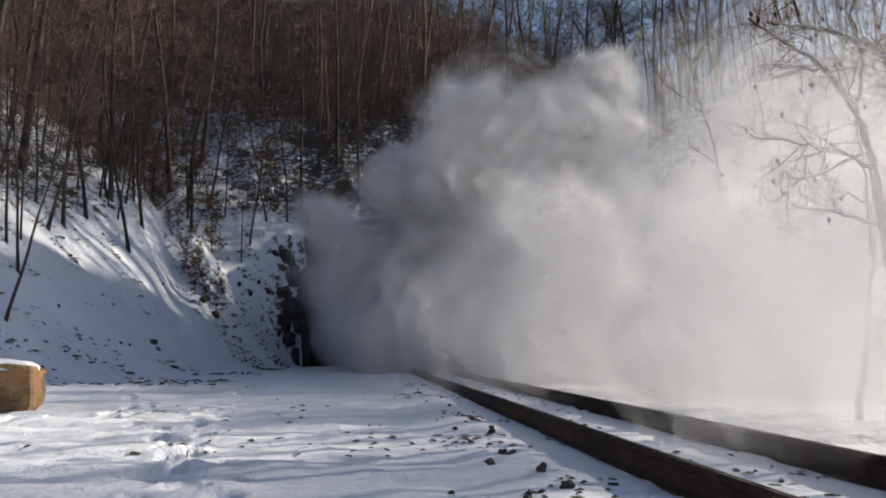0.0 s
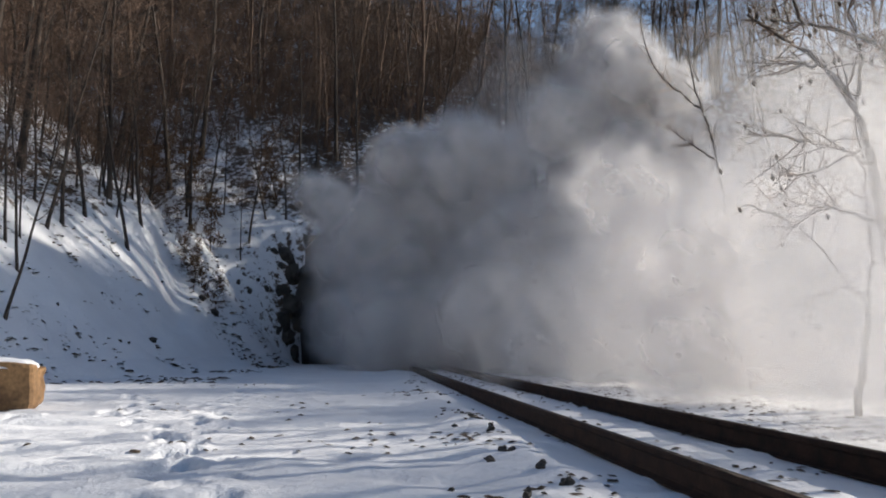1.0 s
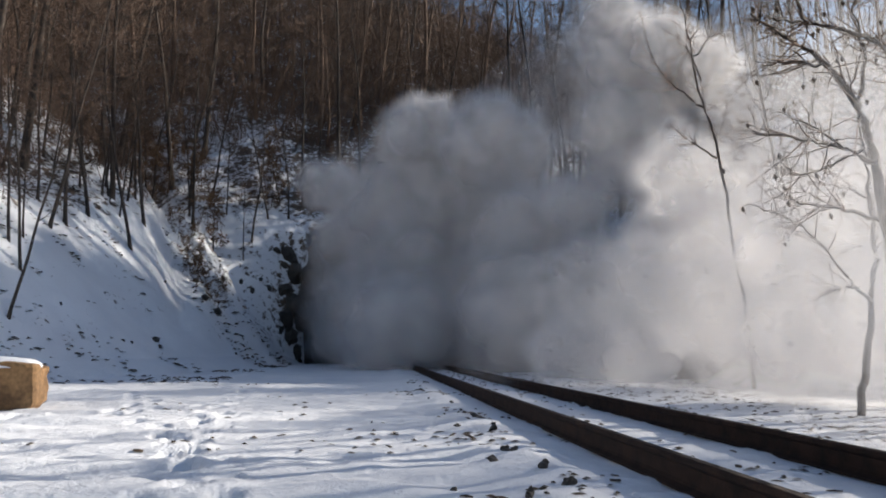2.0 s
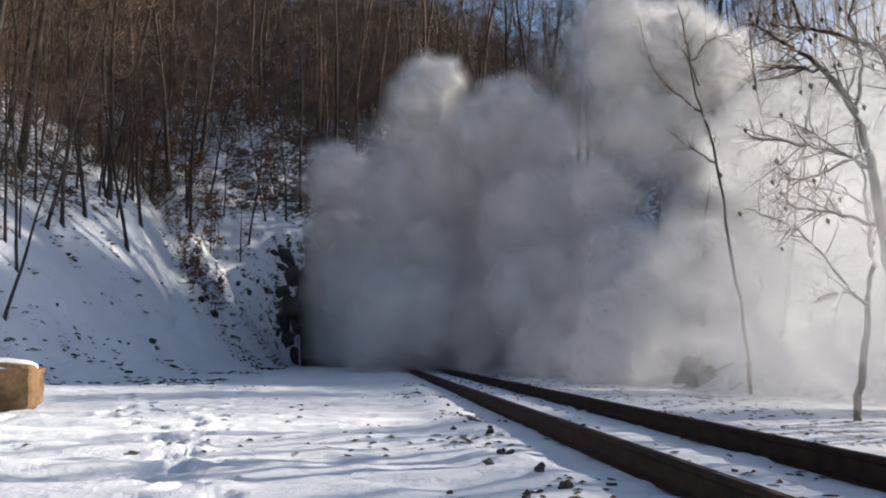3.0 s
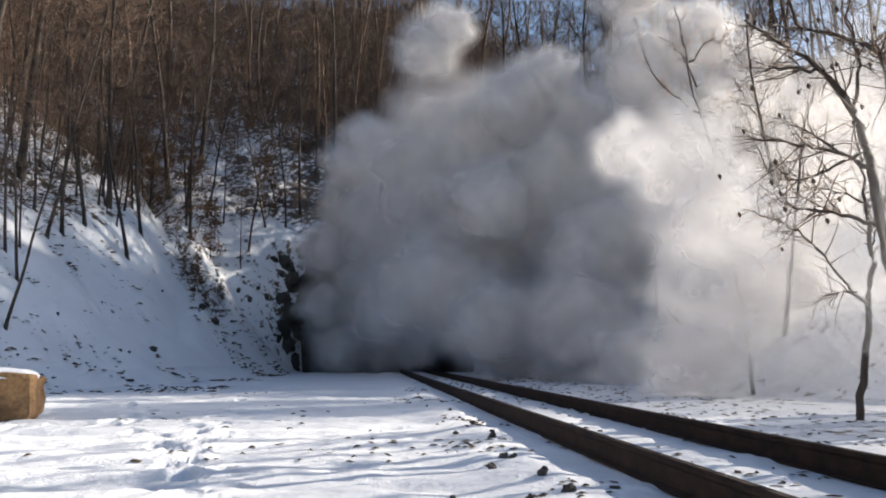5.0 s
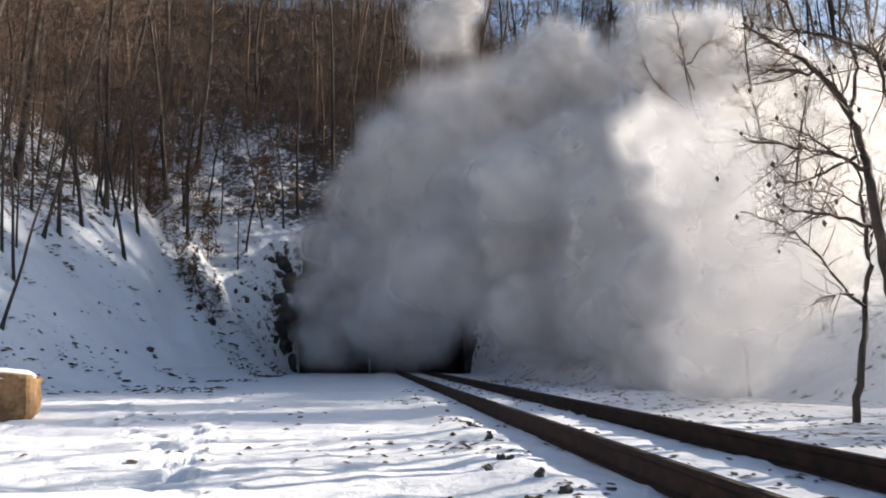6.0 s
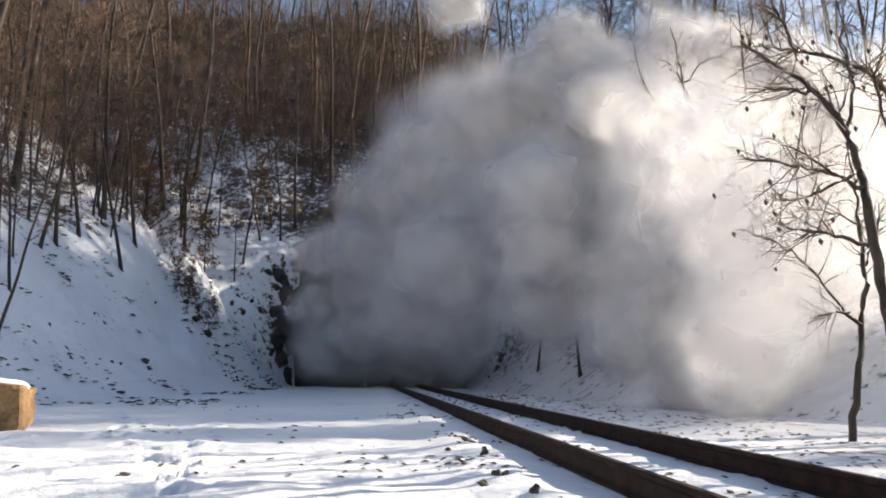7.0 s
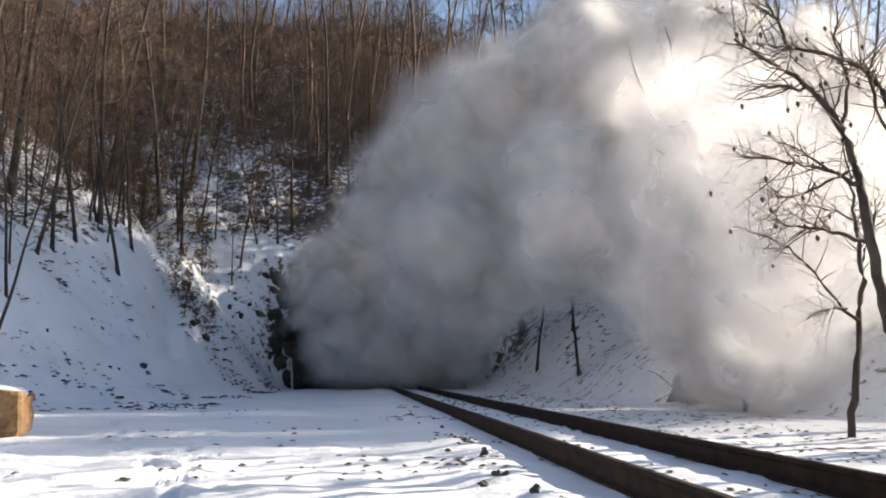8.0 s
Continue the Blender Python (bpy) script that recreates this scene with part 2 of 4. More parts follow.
def build_tunnel():
    """The mouth: a rough arched rock face with a bore behind it."""
    n, depth = 28, 30.0
    prof = [(PORTAL_X + PORTAL_HALF * math.cos(a), 2.0 + (PORTAL_TOP - 2.0) * math.sin(a)) for a in np.linspace(0, math.pi, n)]
    prof = [(PORTAL_X + PORTAL_HALF, -0.1)] + prof + [(PORTAL_X - PORTAL_HALF, -0.1)]
    rows = np.linspace(0, depth, 24)
    verts, faces = [], []
    for r, y in enumerate(rows):
        for q, (x, z) in enumerate(prof):
            w = 0.35 * noise.noise(Vector((x, y, z)) * 0.8)
            verts.append((x + w, PORTAL_Y - 0.3 + y, z + w))
    m = len(prof)
    for r in range(len(rows) - 1):
        for q in range(m - 1):
            a = r * m + q
            faces.append((a, a + 1, a + m + 1, a + m))
        faces.append((r * m + m - 1, r * m, r * m + m, r * m + 2 * m - 1))
    faces.append(tuple(range((len(rows) - 1) * m, len(rows) * m)))
    tagged(new("tunnel_bore", mesh_of("tunnel_bore", verts, faces, [ROCK])), "sooty dark rock tunnel bore", "tunnel", kind="structure")
    # the face round the opening
    verts, faces = [], []
    for q, (x, z) in enumerate(prof):
        out = Vector((x - PORTAL_X, 0, max(z - 2.0, 0))).normalized()
        for g in range(4):
            p = Vector((x, PORTAL_Y - 0.35, z)) + out * (g * 0.85 - 0.4)
            w = noise.noise_vector(p * 0.9) * (0.35 if g else 0.15)
            verts.append((p.x + w.x, p.y + w.y * 1.2 + (0.5 if g == 3 else 0), p.z + w.z))
    for q in range(m - 1):
        for g in range(3):
            a = q * 4 + g
            faces.append((a, a + 4, a + 5, a + 1))
    tagged(new("portal_face", mesh_of("portal_face", verts, faces, [ROCK], smooth=False)), "rough dark rock face round the tunnel mouth", "rock face", kind="structure")


build_tunnel()


# ---- rails ----
def build_rail(x):
    thing = tagged(new("rail"), "rusty steel running rail on snowy sleepers", "rail", "rails of the track")
    thing.location = (x, 0, 0)
    ys = np.arange(-80, 76, 2.0)
    for name, half, label in (
            ("rail_foot", [(0.07, 0.0), (0.07, 0.012), (0.02, 0.032)], ""),
            ("rail_web", [(0.02, 0.0325), (0.009, 0.05), (0.009, 0.13), (0.03, 0.1455)], ""),
            ("rail_head", [(0.03, 0.146), (0.036, 0.155), (0.036, 0.178), (0.028, 0.186)], "worn rail head with a duller top")):
        prof = half + [(-a, b) for a, b in half[::-1]]
        m = len(prof)
        verts = [(a, y, b * 1.18 - 0.022) for y in ys for a, b in prof]
        faces = [(r * m + q, r * m + (q + 1) % m, (r + 1) * m + (q + 1) % m, (r + 1) * m + q) for r in range(len(ys) - 1) for q in range(m)]
        part(name, mesh_of(name, verts, faces, [RUST], smooth=False), thing, label)
    return thing


for rail_x in (RAIL_NEAR, RAIL_FAR):
    build_rail(rail_x)


# ---- trees ----
class Limbs:
    """Gathers tapered tubes into one mesh."""

    def __init__(self):
        self.verts, self.faces = [], []

    def tube(self, points, radii, sides):
        base = len(self.verts)
        for k, (p, r) in enumerate(zip(points, radii)):
            way = (points[min(k + 1, len(points) - 1)] - points[max(k - 1, 0)]).normalized()
            u = way.orthogonal().normalized()
            v = way.cross(u)
            for s in range(sides):
                a = 2 * math.pi * s / sides
                self.verts.append(p + (u * math.cos(a) + v * math.sin(a)) * r)
        for k in range(len(points) - 1):
            for s in range(sides):
                a, b = base + k * sides + s, base + k * sides + (s + 1) % sides
                self.faces.append((a, b, b + sides, a + sides))

    def mesh(self, name, mat):
        return mesh_of(name, [tuple(v) for v in self.verts], self.faces, [mat])


def grow(rng, start, way, length, radius, segments, wobble, lift=0.0):
    pts, d = [start.copy()], way.normalized()
    for _ in range(segments):
        d = (d + Vector((rng.gauss(0, wobble), rng.gauss(0, wobble), rng.gauss(0, wobble) + lift))).normalized()
        pts.append(pts[-1] + d * (length / segments))
    radii = [radius * (1 - 0.85 * k / segments) for k in range(segments + 1)]
    return pts, radii


def build_tree(seed, tall, girth, first, limbs, twigs, lean=(0, 0), label="", leaves=0):
    """A bare tree: trunk with limbs, and a crown of fine twigs."""
    rng = random.Random(seed)
    wood, fine = Limbs(), Limbs()
    pts, radii = grow(rng, Vector((0, 0, -0.4)), Vector((lean[0], lean[1], 1)), tall, girth, 14, 0.045, 0.03)
    radii[0] *= 1.5
    wood.tube(pts, radii, 7)
    spots = []
    for n in range(limbs):
        f = first + (0.97 - first) * (n + rng.random()) / limbs
        k = min(int(f * 14), 13)
        p = pts[k].lerp(pts[k + 1], f * 14 - k)
        a = n * 2.4 + rng.uniform(-0.5, 0.5)
        up = rng.uniform(0.35, 1.0)
        length = tall * rng.uniform(0.16, 0.3) * (1.25 - 0.75 * f)
        b_pts, b_rad = grow(rng, p, Vector((math.cos(a), math.sin(a), up)), length, radii[k] * 0.45, 6, 0.14, 0.06)
        wood.tube(b_pts, b_rad, 4)
        for s in range(3):
            q = b_pts[rng.randint(2, 5)]
            c_pts, c_rad = grow(rng, q, Vector((math.cos(a) + rng.gauss(0, 0.8), math.sin(a) + rng.gauss(0, 0.8), rng.uniform(0.1, 0.9))), length * 0.55, radii[k] * 0.2, 4, 0.2, 0.05)
            wood.tube(c_pts, c_rad, 3)
            spots += c_pts[1:]
        spots += b_pts[2:]
    for n in range(twigs):
        p = rng.choice(spots)
        w = Vector((rng.gauss(0, 1), rng.gauss(0, 1), rng.gauss(0.5, 0.7)))
        t_pts, t_rad = grow(rng, p, w, rng.uniform(0.5, 1.6) * tall / 16, 0.014, 2, 0.25)
        fine.tube(t_pts, t_rad, 3)
    thing = tagged(new("tree"), label or "bare grey-brown winter tree with fine twigs on the slope", "tree", "bare winter trees")
    part("trunk", wood.mesh("trunk", BARK), thing)
    crown = part("crown", fine.mesh("crown", TWIG), thing)
    if leaves:
        verts, faces = [], []
        for n in range(leaves):
            c = rng.choice(fine.verts) + Vector([rng.gauss(0, 0.12) for _ in range(3)])
            u, v = (Vector([rng.gauss(0, 1) for _ in range(3)]).normalized() * s for s in (0.09, 0.05))
            b = len(verts)
            verts += [tuple(c - u), tuple(c + v), tuple(c + u), tuple(c - v)]
            faces.append((b, b + 1, b + 2, b + 3))
        part("leaves", mesh_of("leaves", verts, faces, [LEAF], smooth=False), thing, "dry brown leaves still hanging")
    return thing


def put(thing, x, y, turn=0.0, lean=0.0, size=1.0, sink=0.0):
    m = pose(x, y, float(height(x, y)) - sink, 0, lean, turn)
    thing.matrix_basis = m
    thing.scale = (size,) * 3
    return thing


def place_copy(src, x, y, turn, lean, size):
    ob = copy_thing(src, pose(x, y, float(height(x, y)), 0, lean, turn))
    ob.scale = (size,) * 3
    return ob


rng = random.Random(5)
kinds = [put(build_tree(20 + n, *spec), *at) for n, (spec, at) in enumerate([
    ((17, 0.14, 0.35, 16, 400), (-14.5, 44.0)), ((19, 0.17, 0.4, 16, 400), (-20.0, 47.0)),
    ((15, 0.11, 0.3, 14, 380), (-17.5, 40.0)), ((21, 0.2, 0.45, 18, 420), (-12.0, 58.0))])]
far_kinds = [put(build_tree(30 + n, *spec), *at) for n, (spec, at) in enumerate([
    ((18, 0.18, 0.25, 9, 230), (-9.0, 66.0)), ((20, 0.2, 0.3, 10, 230), (-22.0, 68.0)), ((16, 0.15, 0.2, 9, 220), (3.0, 68.0))])]
shrubs = [put(build_tree(40 + n, *spec, leaves=lv), *at) for n, (spec, lv, at) in enumerate([
    ((5.5, 0.05, 0.12, 14, 200), 900, (-10.5, 49.0)), ((4.0, 0.04, 0.1, 12, 180), 800, (-9.0, 47.5))])]
for s in shrubs:
    tagged(s, "slender understorey tree with dry brown leaves", "small tree", "leafy understorey trees")

taken = [(-14.5, 44.0), (-20.0, 47.0), (-17.5, 40.0), (-12.0, 58.0)]
far_spots = []
count = 0
while count < 300:
    x, y = rng.uniform(-50, 60), rng.uniform(30, 95)
    z = float(height(x, y))
    if z < 6.4 or (x > 17 and y < 53) or min(math.hypot(x - a, y - b) for a, b in taken) < 1.3:
        continue
    taken.append((x, y))
    spot = (x, y, rng.uniform(0, 360), rng.gauss(0, 3.5), rng.uniform(0.6, 1.1))
    if y < 58:
        place_copy(rng.choice(kinds), *spot)
    else:
        far_spots.append(spot)
    count += 1


def build_far_woods(spots):
    """The wood up the hill, past where trunks can be told apart."""
    rng, verts, faces, slots, base = random.Random(8), [], [], [], 0
    for x, y, turn, lean, size in spots:
        src = rng.choice(far_kinds)
        m = np.array(pose(x, y, float(height(x, y)), 0, lean, turn) @ Matrix.Scale(size, 4))
        for slot, ob in enumerate(src.children):
            me = ob.data
            co = np.empty(len(me.vertices) * 3)
            me.vertices.foreach_get("co", co)
            verts.append(co.reshape(-1, 3) @ m[:3, :3].T + m[:3, 3])
            quads = np.empty(len(me.polygons) * 4, int)
            me.loops.foreach_get("vertex_index", quads)
            faces.append(quads.reshape(-1, 4) + base)
            slots += [slot] * len(me.polygons)
            base += len(me.vertices)
    me = mesh_of("far_woods", np.concatenate(verts).tolist(), np.concatenate(faces).tolist(), [BARK, TWIG], slots=slots)
    tagged(new("far_woods", me), "dense leafless brown winter wood on the hill", "wood", kind="stuff")


build_far_woods(far_spots)
# the wood on the sunward side, whose trunks stripe the yard with shade
for n in range(110):
    x, y = rng.uniform(9, 42), rng.uniform(10, 58)
    shade = y > 43 and x < 30 and y < 56
    if shade:
        place_copy(rng.choice(kinds), x, y, rng.uniform(0, 360), rng.gauss(0, 3), rng.uniform(0.8, 1.1))
# trees added on the sunward hill, out of view, to dapple the bank's shade
for n in range(70):
    x, y = rng.uniform(46, 62), rng.uniform(37, 66)
    place_copy(rng.choice(kinds), x, y, rng.uniform(0, 360), rng.gauss(0, 3), rng.uniform(0.35, 0.7))
for n in range(24):
    x, y = rng.uniform(47, 58), rng.uniform(45.5, 51)
    place_copy(rng.choice(kinds), x, y, rng.uniform(0, 360), rng.gauss(0, 3), rng.uniform(0.4, 0.65))
# scattered trees on the right bank, well behind the steam
for n in range(12):
    x, y = rng.uniform(19, 30), rng.uniform(42, 52)
    place_copy(kinds[n % 4], x, y, rng.uniform(0, 360), rng.gauss(0, 2.5), rng.uniform(0.6, 0.85))
for n in range(26):
    x, y = rng.uniform(-16, -4.5), rng.uniform(40, 56)
    if float(height(x, y)) > 0.8 + 0.165 * y:
        place_copy(rng.choice(shrubs), x, y, rng.uniform(0, 360), rng.gauss(0, 8), rng.uniform(0.5, 1.0))


def build_brush():
    """The tangle of saplings and brush that fills the wood on the hill."""
    rng, limbs = random.Random(77), Limbs()
    n = 0
    while n < 9000:
        x, y = rng.uniform(-50, 50), rng.uniform(38, 95)
        z = float(height_at(x, y))
        if z < 14 or x > 25 or rng.random() > (z - 14) / 8:
            continue
        n += 1
        tall = rng.uniform(1.5, 6.5)
        pts, rad = grow(rng, Vector((x, y, z - 0.1)), Vector((rng.gauss(0, 0.25), rng.gauss(0, 0.25), 1)), tall, 0.022 + 0.006 * tall, 3, 0.12)
        limbs.tube(pts, rad, 3)
        for k in range(4):
            q = pts[rng.randint(1, 3)]
            b_pts, b_rad = grow(rng, q, Vector((rng.gauss(0, 1), rng.gauss(0, 1), rng.uniform(0.1, 1))), tall * 0.35, 0.016, 2, 0.25)
            limbs.tube(b_pts, b_rad, 3)
    # lower thicket along the edge of the wood, thinning down the bank
    n = 0
    while n < 3400:
        x, y = rng.uniform(-30, 2), rng.uniform(24, 64)
        z = float(height_at(x, y))
        edge = 1.1 + 0.165 * y
        if z < edge or z > 18 or rng.random() > 0.1 + (z - edge) / 6 or rough_noise(np.array(x), np.array(y), 0.35, 2, 52) < -0.06:
            continue
        n += 1
        tall = rng.uniform(0.5, 2.6)
        pts, rad = grow(rng, Vector((x, y, z - 0.1)), Vector((rng.gauss(0, 0.45), rng.gauss(0, 0.45), 1)), tall, 0.014 + 0.005 * tall, 3, 0.15)
        limbs.tube(pts, rad, 3)
        for k in range(5):
            q = pts[rng.randint(0, 3)]
            b_pts, b_rad = grow(rng, q, Vector((rng.gauss(0, 1), rng.gauss(0, 1), rng.uniform(-0.1, 0.7))), tall * rng.uniform(0.3, 0.6), 0.012, 2, 0.25)
            limbs.tube(b_pts, b_rad, 3)
    tagged(new("brushwood", limbs.mesh("brushwood", TWIG)), "dense brown leafless brush and saplings on the hill", "brushwood", kind="stuff")


def height_table():
    xs, ys = np.arange(-60, 70.1, 0.5), np.arange(0, 110.1, 0.5)
    gx, gy = np.meshgrid(xs, ys)
    return height(gx, gy)


HEIGHTS = height_table()


def height_at(x, y):
    """A quick look-up of the ground's height."""
    return HEIGHTS[int(min(max(y, 0), 109) * 2), int((min(max(x, -60), 69) + 60) * 2)]


build_brush()


def build_block():
    """The squared sandstone boulder at the edge of the yard."""
    bm = bmesh.new()
    bmesh.ops.create_cube(bm, size=2.0)
    bmesh.ops.subdivide_edges(bm, edges=bm.edges[:], cuts=11, use_grid_fill=True)
    for v in bm.verts:
        c = v.co
        c = c / (abs(c.x) ** 13 + abs(c.y) ** 13 + abs(c.z) ** 13) ** (1 / 13)
        p = Vector((c.x * 0.76, c.y * 0.48, c.z * 0.34))
        v.co = p + noise.noise_vector(p * 1.7) * 0.1 + noise.noise_vector(p * 5) * 0.035
    me = bpy.data.meshes.new("stone")
    bm.to_mesh(me)
    bm.free()
    me.materials.append(SANDSTONE)
    thing = tagged(new("boulder"), "squared tan sandstone boulder capped with snow", "boulder")
    thing.matrix_basis = pose(-5.72, 12.9, -0.06, 0, 0, 12)
    stone = part("stone", me, thing)
    stone.location = (0, 0, 0.33)
    verts, faces, n = [], [], 22
    for j in range(n + 1):
        for i in range(n + 1):
            u, v = 2 * i / n - 1, 2 * j / n - 1
            edge = max(abs(u), abs(v))
            x, y = u * 0.74, v * 0.46
            w = noise.noise_vector(Vector((x * 2, y * 2, 1.7))) * 0.05
            verts.append((x + w.x, y + w.y, 0.7 + 0.06 * (1 - edge ** 6) - 0.09 * edge ** 8 + w.z))
    for j in range(n):
        for i in range(n):
            a = j * (n + 1) + i
            faces.append((a, a + 1, a + n + 2, a + n + 1))
    part("snow_cap", mesh_of("snow_cap", verts, faces, [SNOW]), thing, "smooth cap of snow")


build_block()


# ---- trees beside the track ----
def bough(points, n=5):
    """Points along a smooth curve through the given ones."""
    out, p = [], [Vector(q) for q in points]
    p = [2 * p[0] - p[1]] + p + [2 * p[-1] - p[-2]]
    for a, b, c, d in zip(p, p[1:], p[2:], p[3:]):
        for k in range(n):
            t = k / n
            out.append(0.5 * (2 * b + (c - a) * t + (2 * a - 5 * b + 4 * c - d) * t * t + (3 * b - a - 3 * c + d) * t ** 3))
    return out + [p[-2]]


def build_bent_tree(seed, label, twigs, bud, *boughs):
    """A tree whose stem (the first bough) and limbs follow given curves, with twigs along them."""
    rng = random.Random(seed)
    root = Vector(boughs[0][1][0])
    thing = tagged(new("tree"), label, "tree", "trees beside the track")
    thing.location = root
    stem, fine = Limbs(), Limbs()
    spots = []
    for k, (radius, points) in enumerate(boughs):
        pts = [q - root + Vector([rng.gauss(0, 0.015) for _ in range(3)]) for q in bough(points)]
        radii = [radius * (1 - 0.8 * i / (len(pts) - 1)) for i in range(len(pts))]
        if k == 0:
            pts[0].z -= 0.3
            stem.tube(pts, radii, 8)
            part("trunk", stem.mesh("trunk", BARK), thing)
        else:
            limb = Limbs()
            limb.tube(pts, radii, 6)
            part("limb", limb.mesh("limb", BARK), thing)
        spots += [(pts[i], (pts[i + 1] - pts[i]).normalized(), radii[i]) for i in range(len(pts) // 3 if k else len(pts) // 2, len(pts) - 1)]
    buds = []
    for n in range(twigs):
        p, way, r = rng.choice(spots)
        t_pts, t_rad = grow(rng, p, way + Vector([rng.gauss(0, 0.7) for _ in range(3)]), rng.uniform(0.25, 1.0), min(0.012, r * 0.7), 4, 0.2, 0.03)
        fine.tube(t_pts, t_rad, 3)
        for i in (2, 3):
            if rng.random() < 0.6:
                f_pts, f_rad = grow(rng, t_pts[i], Vector([rng.gauss(0, 1) for _ in range(3)]), rng.uniform(0.12, 0.4), 0.005, 2, 0.2)
                fine.tube(f_pts, f_rad, 3)
        if rng.random() < bud:
            buds.append(t_pts[-1])
    part("crown", fine.mesh("crown", TWIG), thing)
    for p in buds:
        leaf = Limbs()
        leaf.tube([p, p + Vector((0.01, 0, -0.03)), p + Vector((0.02, 0.01, -0.07))], [0.006, 0.028, 0.004], 5)
        part("dry_leaf", leaf.mesh("dry_leaf", LITTER), thing)
    return thing


build_bent_tree(61, "slender bare young tree beside the track", 110, 0.03,
                (0.058, [(9.76, 19.50, -0.26), (9.36, 18.94, 1.30), (9.30, 19.50, 3.77), (9.22, 20.06, 6.43), (8.52, 19.22, 7.23), (8.44, 19.78, 9.11), (7.88, 18.94, 9.83)]),
                (0.035, [(8.69, 19.50, 7.18), (8.09, 19.78, 7.78), (7.10, 18.94, 8.27), (7.02, 19.50, 9.72)]),
                (0.03, [(8.95, 19.50, 5.83), (8.20, 19.22, 6.17), (7.83, 19.78, 6.76)]),
                (0.025, [(8.61, 19.50, 7.93), (8.47, 20.06, 9.07), (7.52, 19.22, 9.16)]),
                (0.025, [(8.46, 19.50, 8.55), (9.01, 19.50, 9.19), (9.93, 20.06, 9.63)]),
)
build_bent_tree(62, "thin forked bare tree beside the track", 110, 0.03,
                (0.06, [(7.28, 11.4, -0.12), (7.31, 11.15, 0.89), (7.76, 11.65, 1.65), (7.35, 10.9, 2.36), (7.66, 11.4, 3.14), (7.96, 11.9, 3.89), (7.38, 11.15, 4.41)]),
                (0.03, [(7.59, 11.4, 1.64), (7.56, 11.9, 2.04), (6.68, 11.15, 2.47), (6.45, 11.65, 2.93), (5.44, 10.9, 3.0)]),
                (0.02, [(7.42, 11.4, 1.84), (7.14, 11.4, 1.84), (7.07, 11.9, 1.77)]),
                (0.025, [(7.66, 11.4, 2.52), (7.6, 10.9, 3.04), (8.1, 11.4, 3.77)]),
                (0.02, [(7.65, 11.4, 3.22), (7.33, 11.65, 3.45), (6.34, 10.9, 3.36)]),
)
build_bent_tree(63, "gnarled bare tree with long arching boughs", 260, 0.12,
                (0.085, [(6.71, 9.0, 0.03), (6.52, 9.0, 0.95), (6.68, 9.5, 1.74), (6.03, 8.75, 2.61), (6.28, 9.25, 3.44), (5.64, 8.5, 3.71), (5.63, 9.0, 4.37), (5.5, 9.5, 4.86), (4.51, 8.75, 4.88)]),
                (0.06, [(6.52, 9.0, 1.02), (6.3, 8.5, 3.25), (6.59, 9.0, 4.26), (6.69, 9.5, 4.87), (5.73, 8.75, 4.72), (5.52, 9.25, 5.03), (4.59, 8.5, 4.74)]),
                (0.035, [(6.17, 9.0, 3.16), (5.86, 9.25, 3.43), (4.91, 8.5, 3.29), (4.55, 9.0, 3.53)]),
                (0.03, [(6.18, 9.0, 2.45), (5.56, 8.75, 2.54), (5.36, 9.25, 2.69), (4.66, 8.5, 2.64)]),
                (0.03, [(5.96, 9.0, 3.84), (6.43, 9.5, 4.67), (5.83, 8.75, 5.02), (6.29, 9.25, 5.89)]),
                (0.025, [(5.63, 9.0, 4.37), (5.19, 9.0, 4.43), (5.08, 9.5, 4.54)]),
                (0.03, [(5.37, 9.0, 4.92), (4.89, 8.5, 5.08), (4.98, 9.0, 5.69)]),
                (0.025, [(6.11, 9.0, 3.37), (5.77, 9.25, 3.21), (4.88, 8.5, 2.88), (4.89, 9.0, 3.2)]),
                (0.03, [(6.63, 9.0, 3.75), (6.22, 8.75, 4.38), (6.81, 9.25, 5.44)]),
                (0.02, [(5.7, 9.0, 3.36), (5.65, 9.5, 3.79), (4.72, 8.75, 3.68)]),
)


# ---- the right bank: saplings, stump, and the yard's clods ----
for x, y, tall in ((9.0, 39.5, 0.5), (9.6, 34.0, 0.45), (12.4, 33.0, 0.6), (11.0, 40.0, 0.5), (13.5, 36.0, 0.55), (11.6, 26.5, 0.4), (15.0, 30.0, 0.6), (12.0, 22.0, 0.45), (13.4, 24.0, 0.7)):
    place_copy(rng.choice(kinds), x, y, rng.uniform(0, 360), rng.gauss(0, 5), tall)


def lump(name, seed, size, mat):
    bm = bmesh.new()
    bmesh.ops.create_icosphere(bm, subdivisions=2, radius=1.0)
    for v in bm.verts:
        p = v.co.copy()
        f = 0.75 + 0.5 * noise.noise(p * 1.3 + Vector((seed, 0, 0))) + 0.3 * noise.noise(p * 3.1 + Vector((0, seed, 0)))
        v.co = Vector((p.x * size[0], p.y * size[1], p.z * size[2])) * f
    me = bpy.data.meshes.new(name)
    bm.to_mesh(me)
    bm.free()
    me.materials.append(mat)
    return me


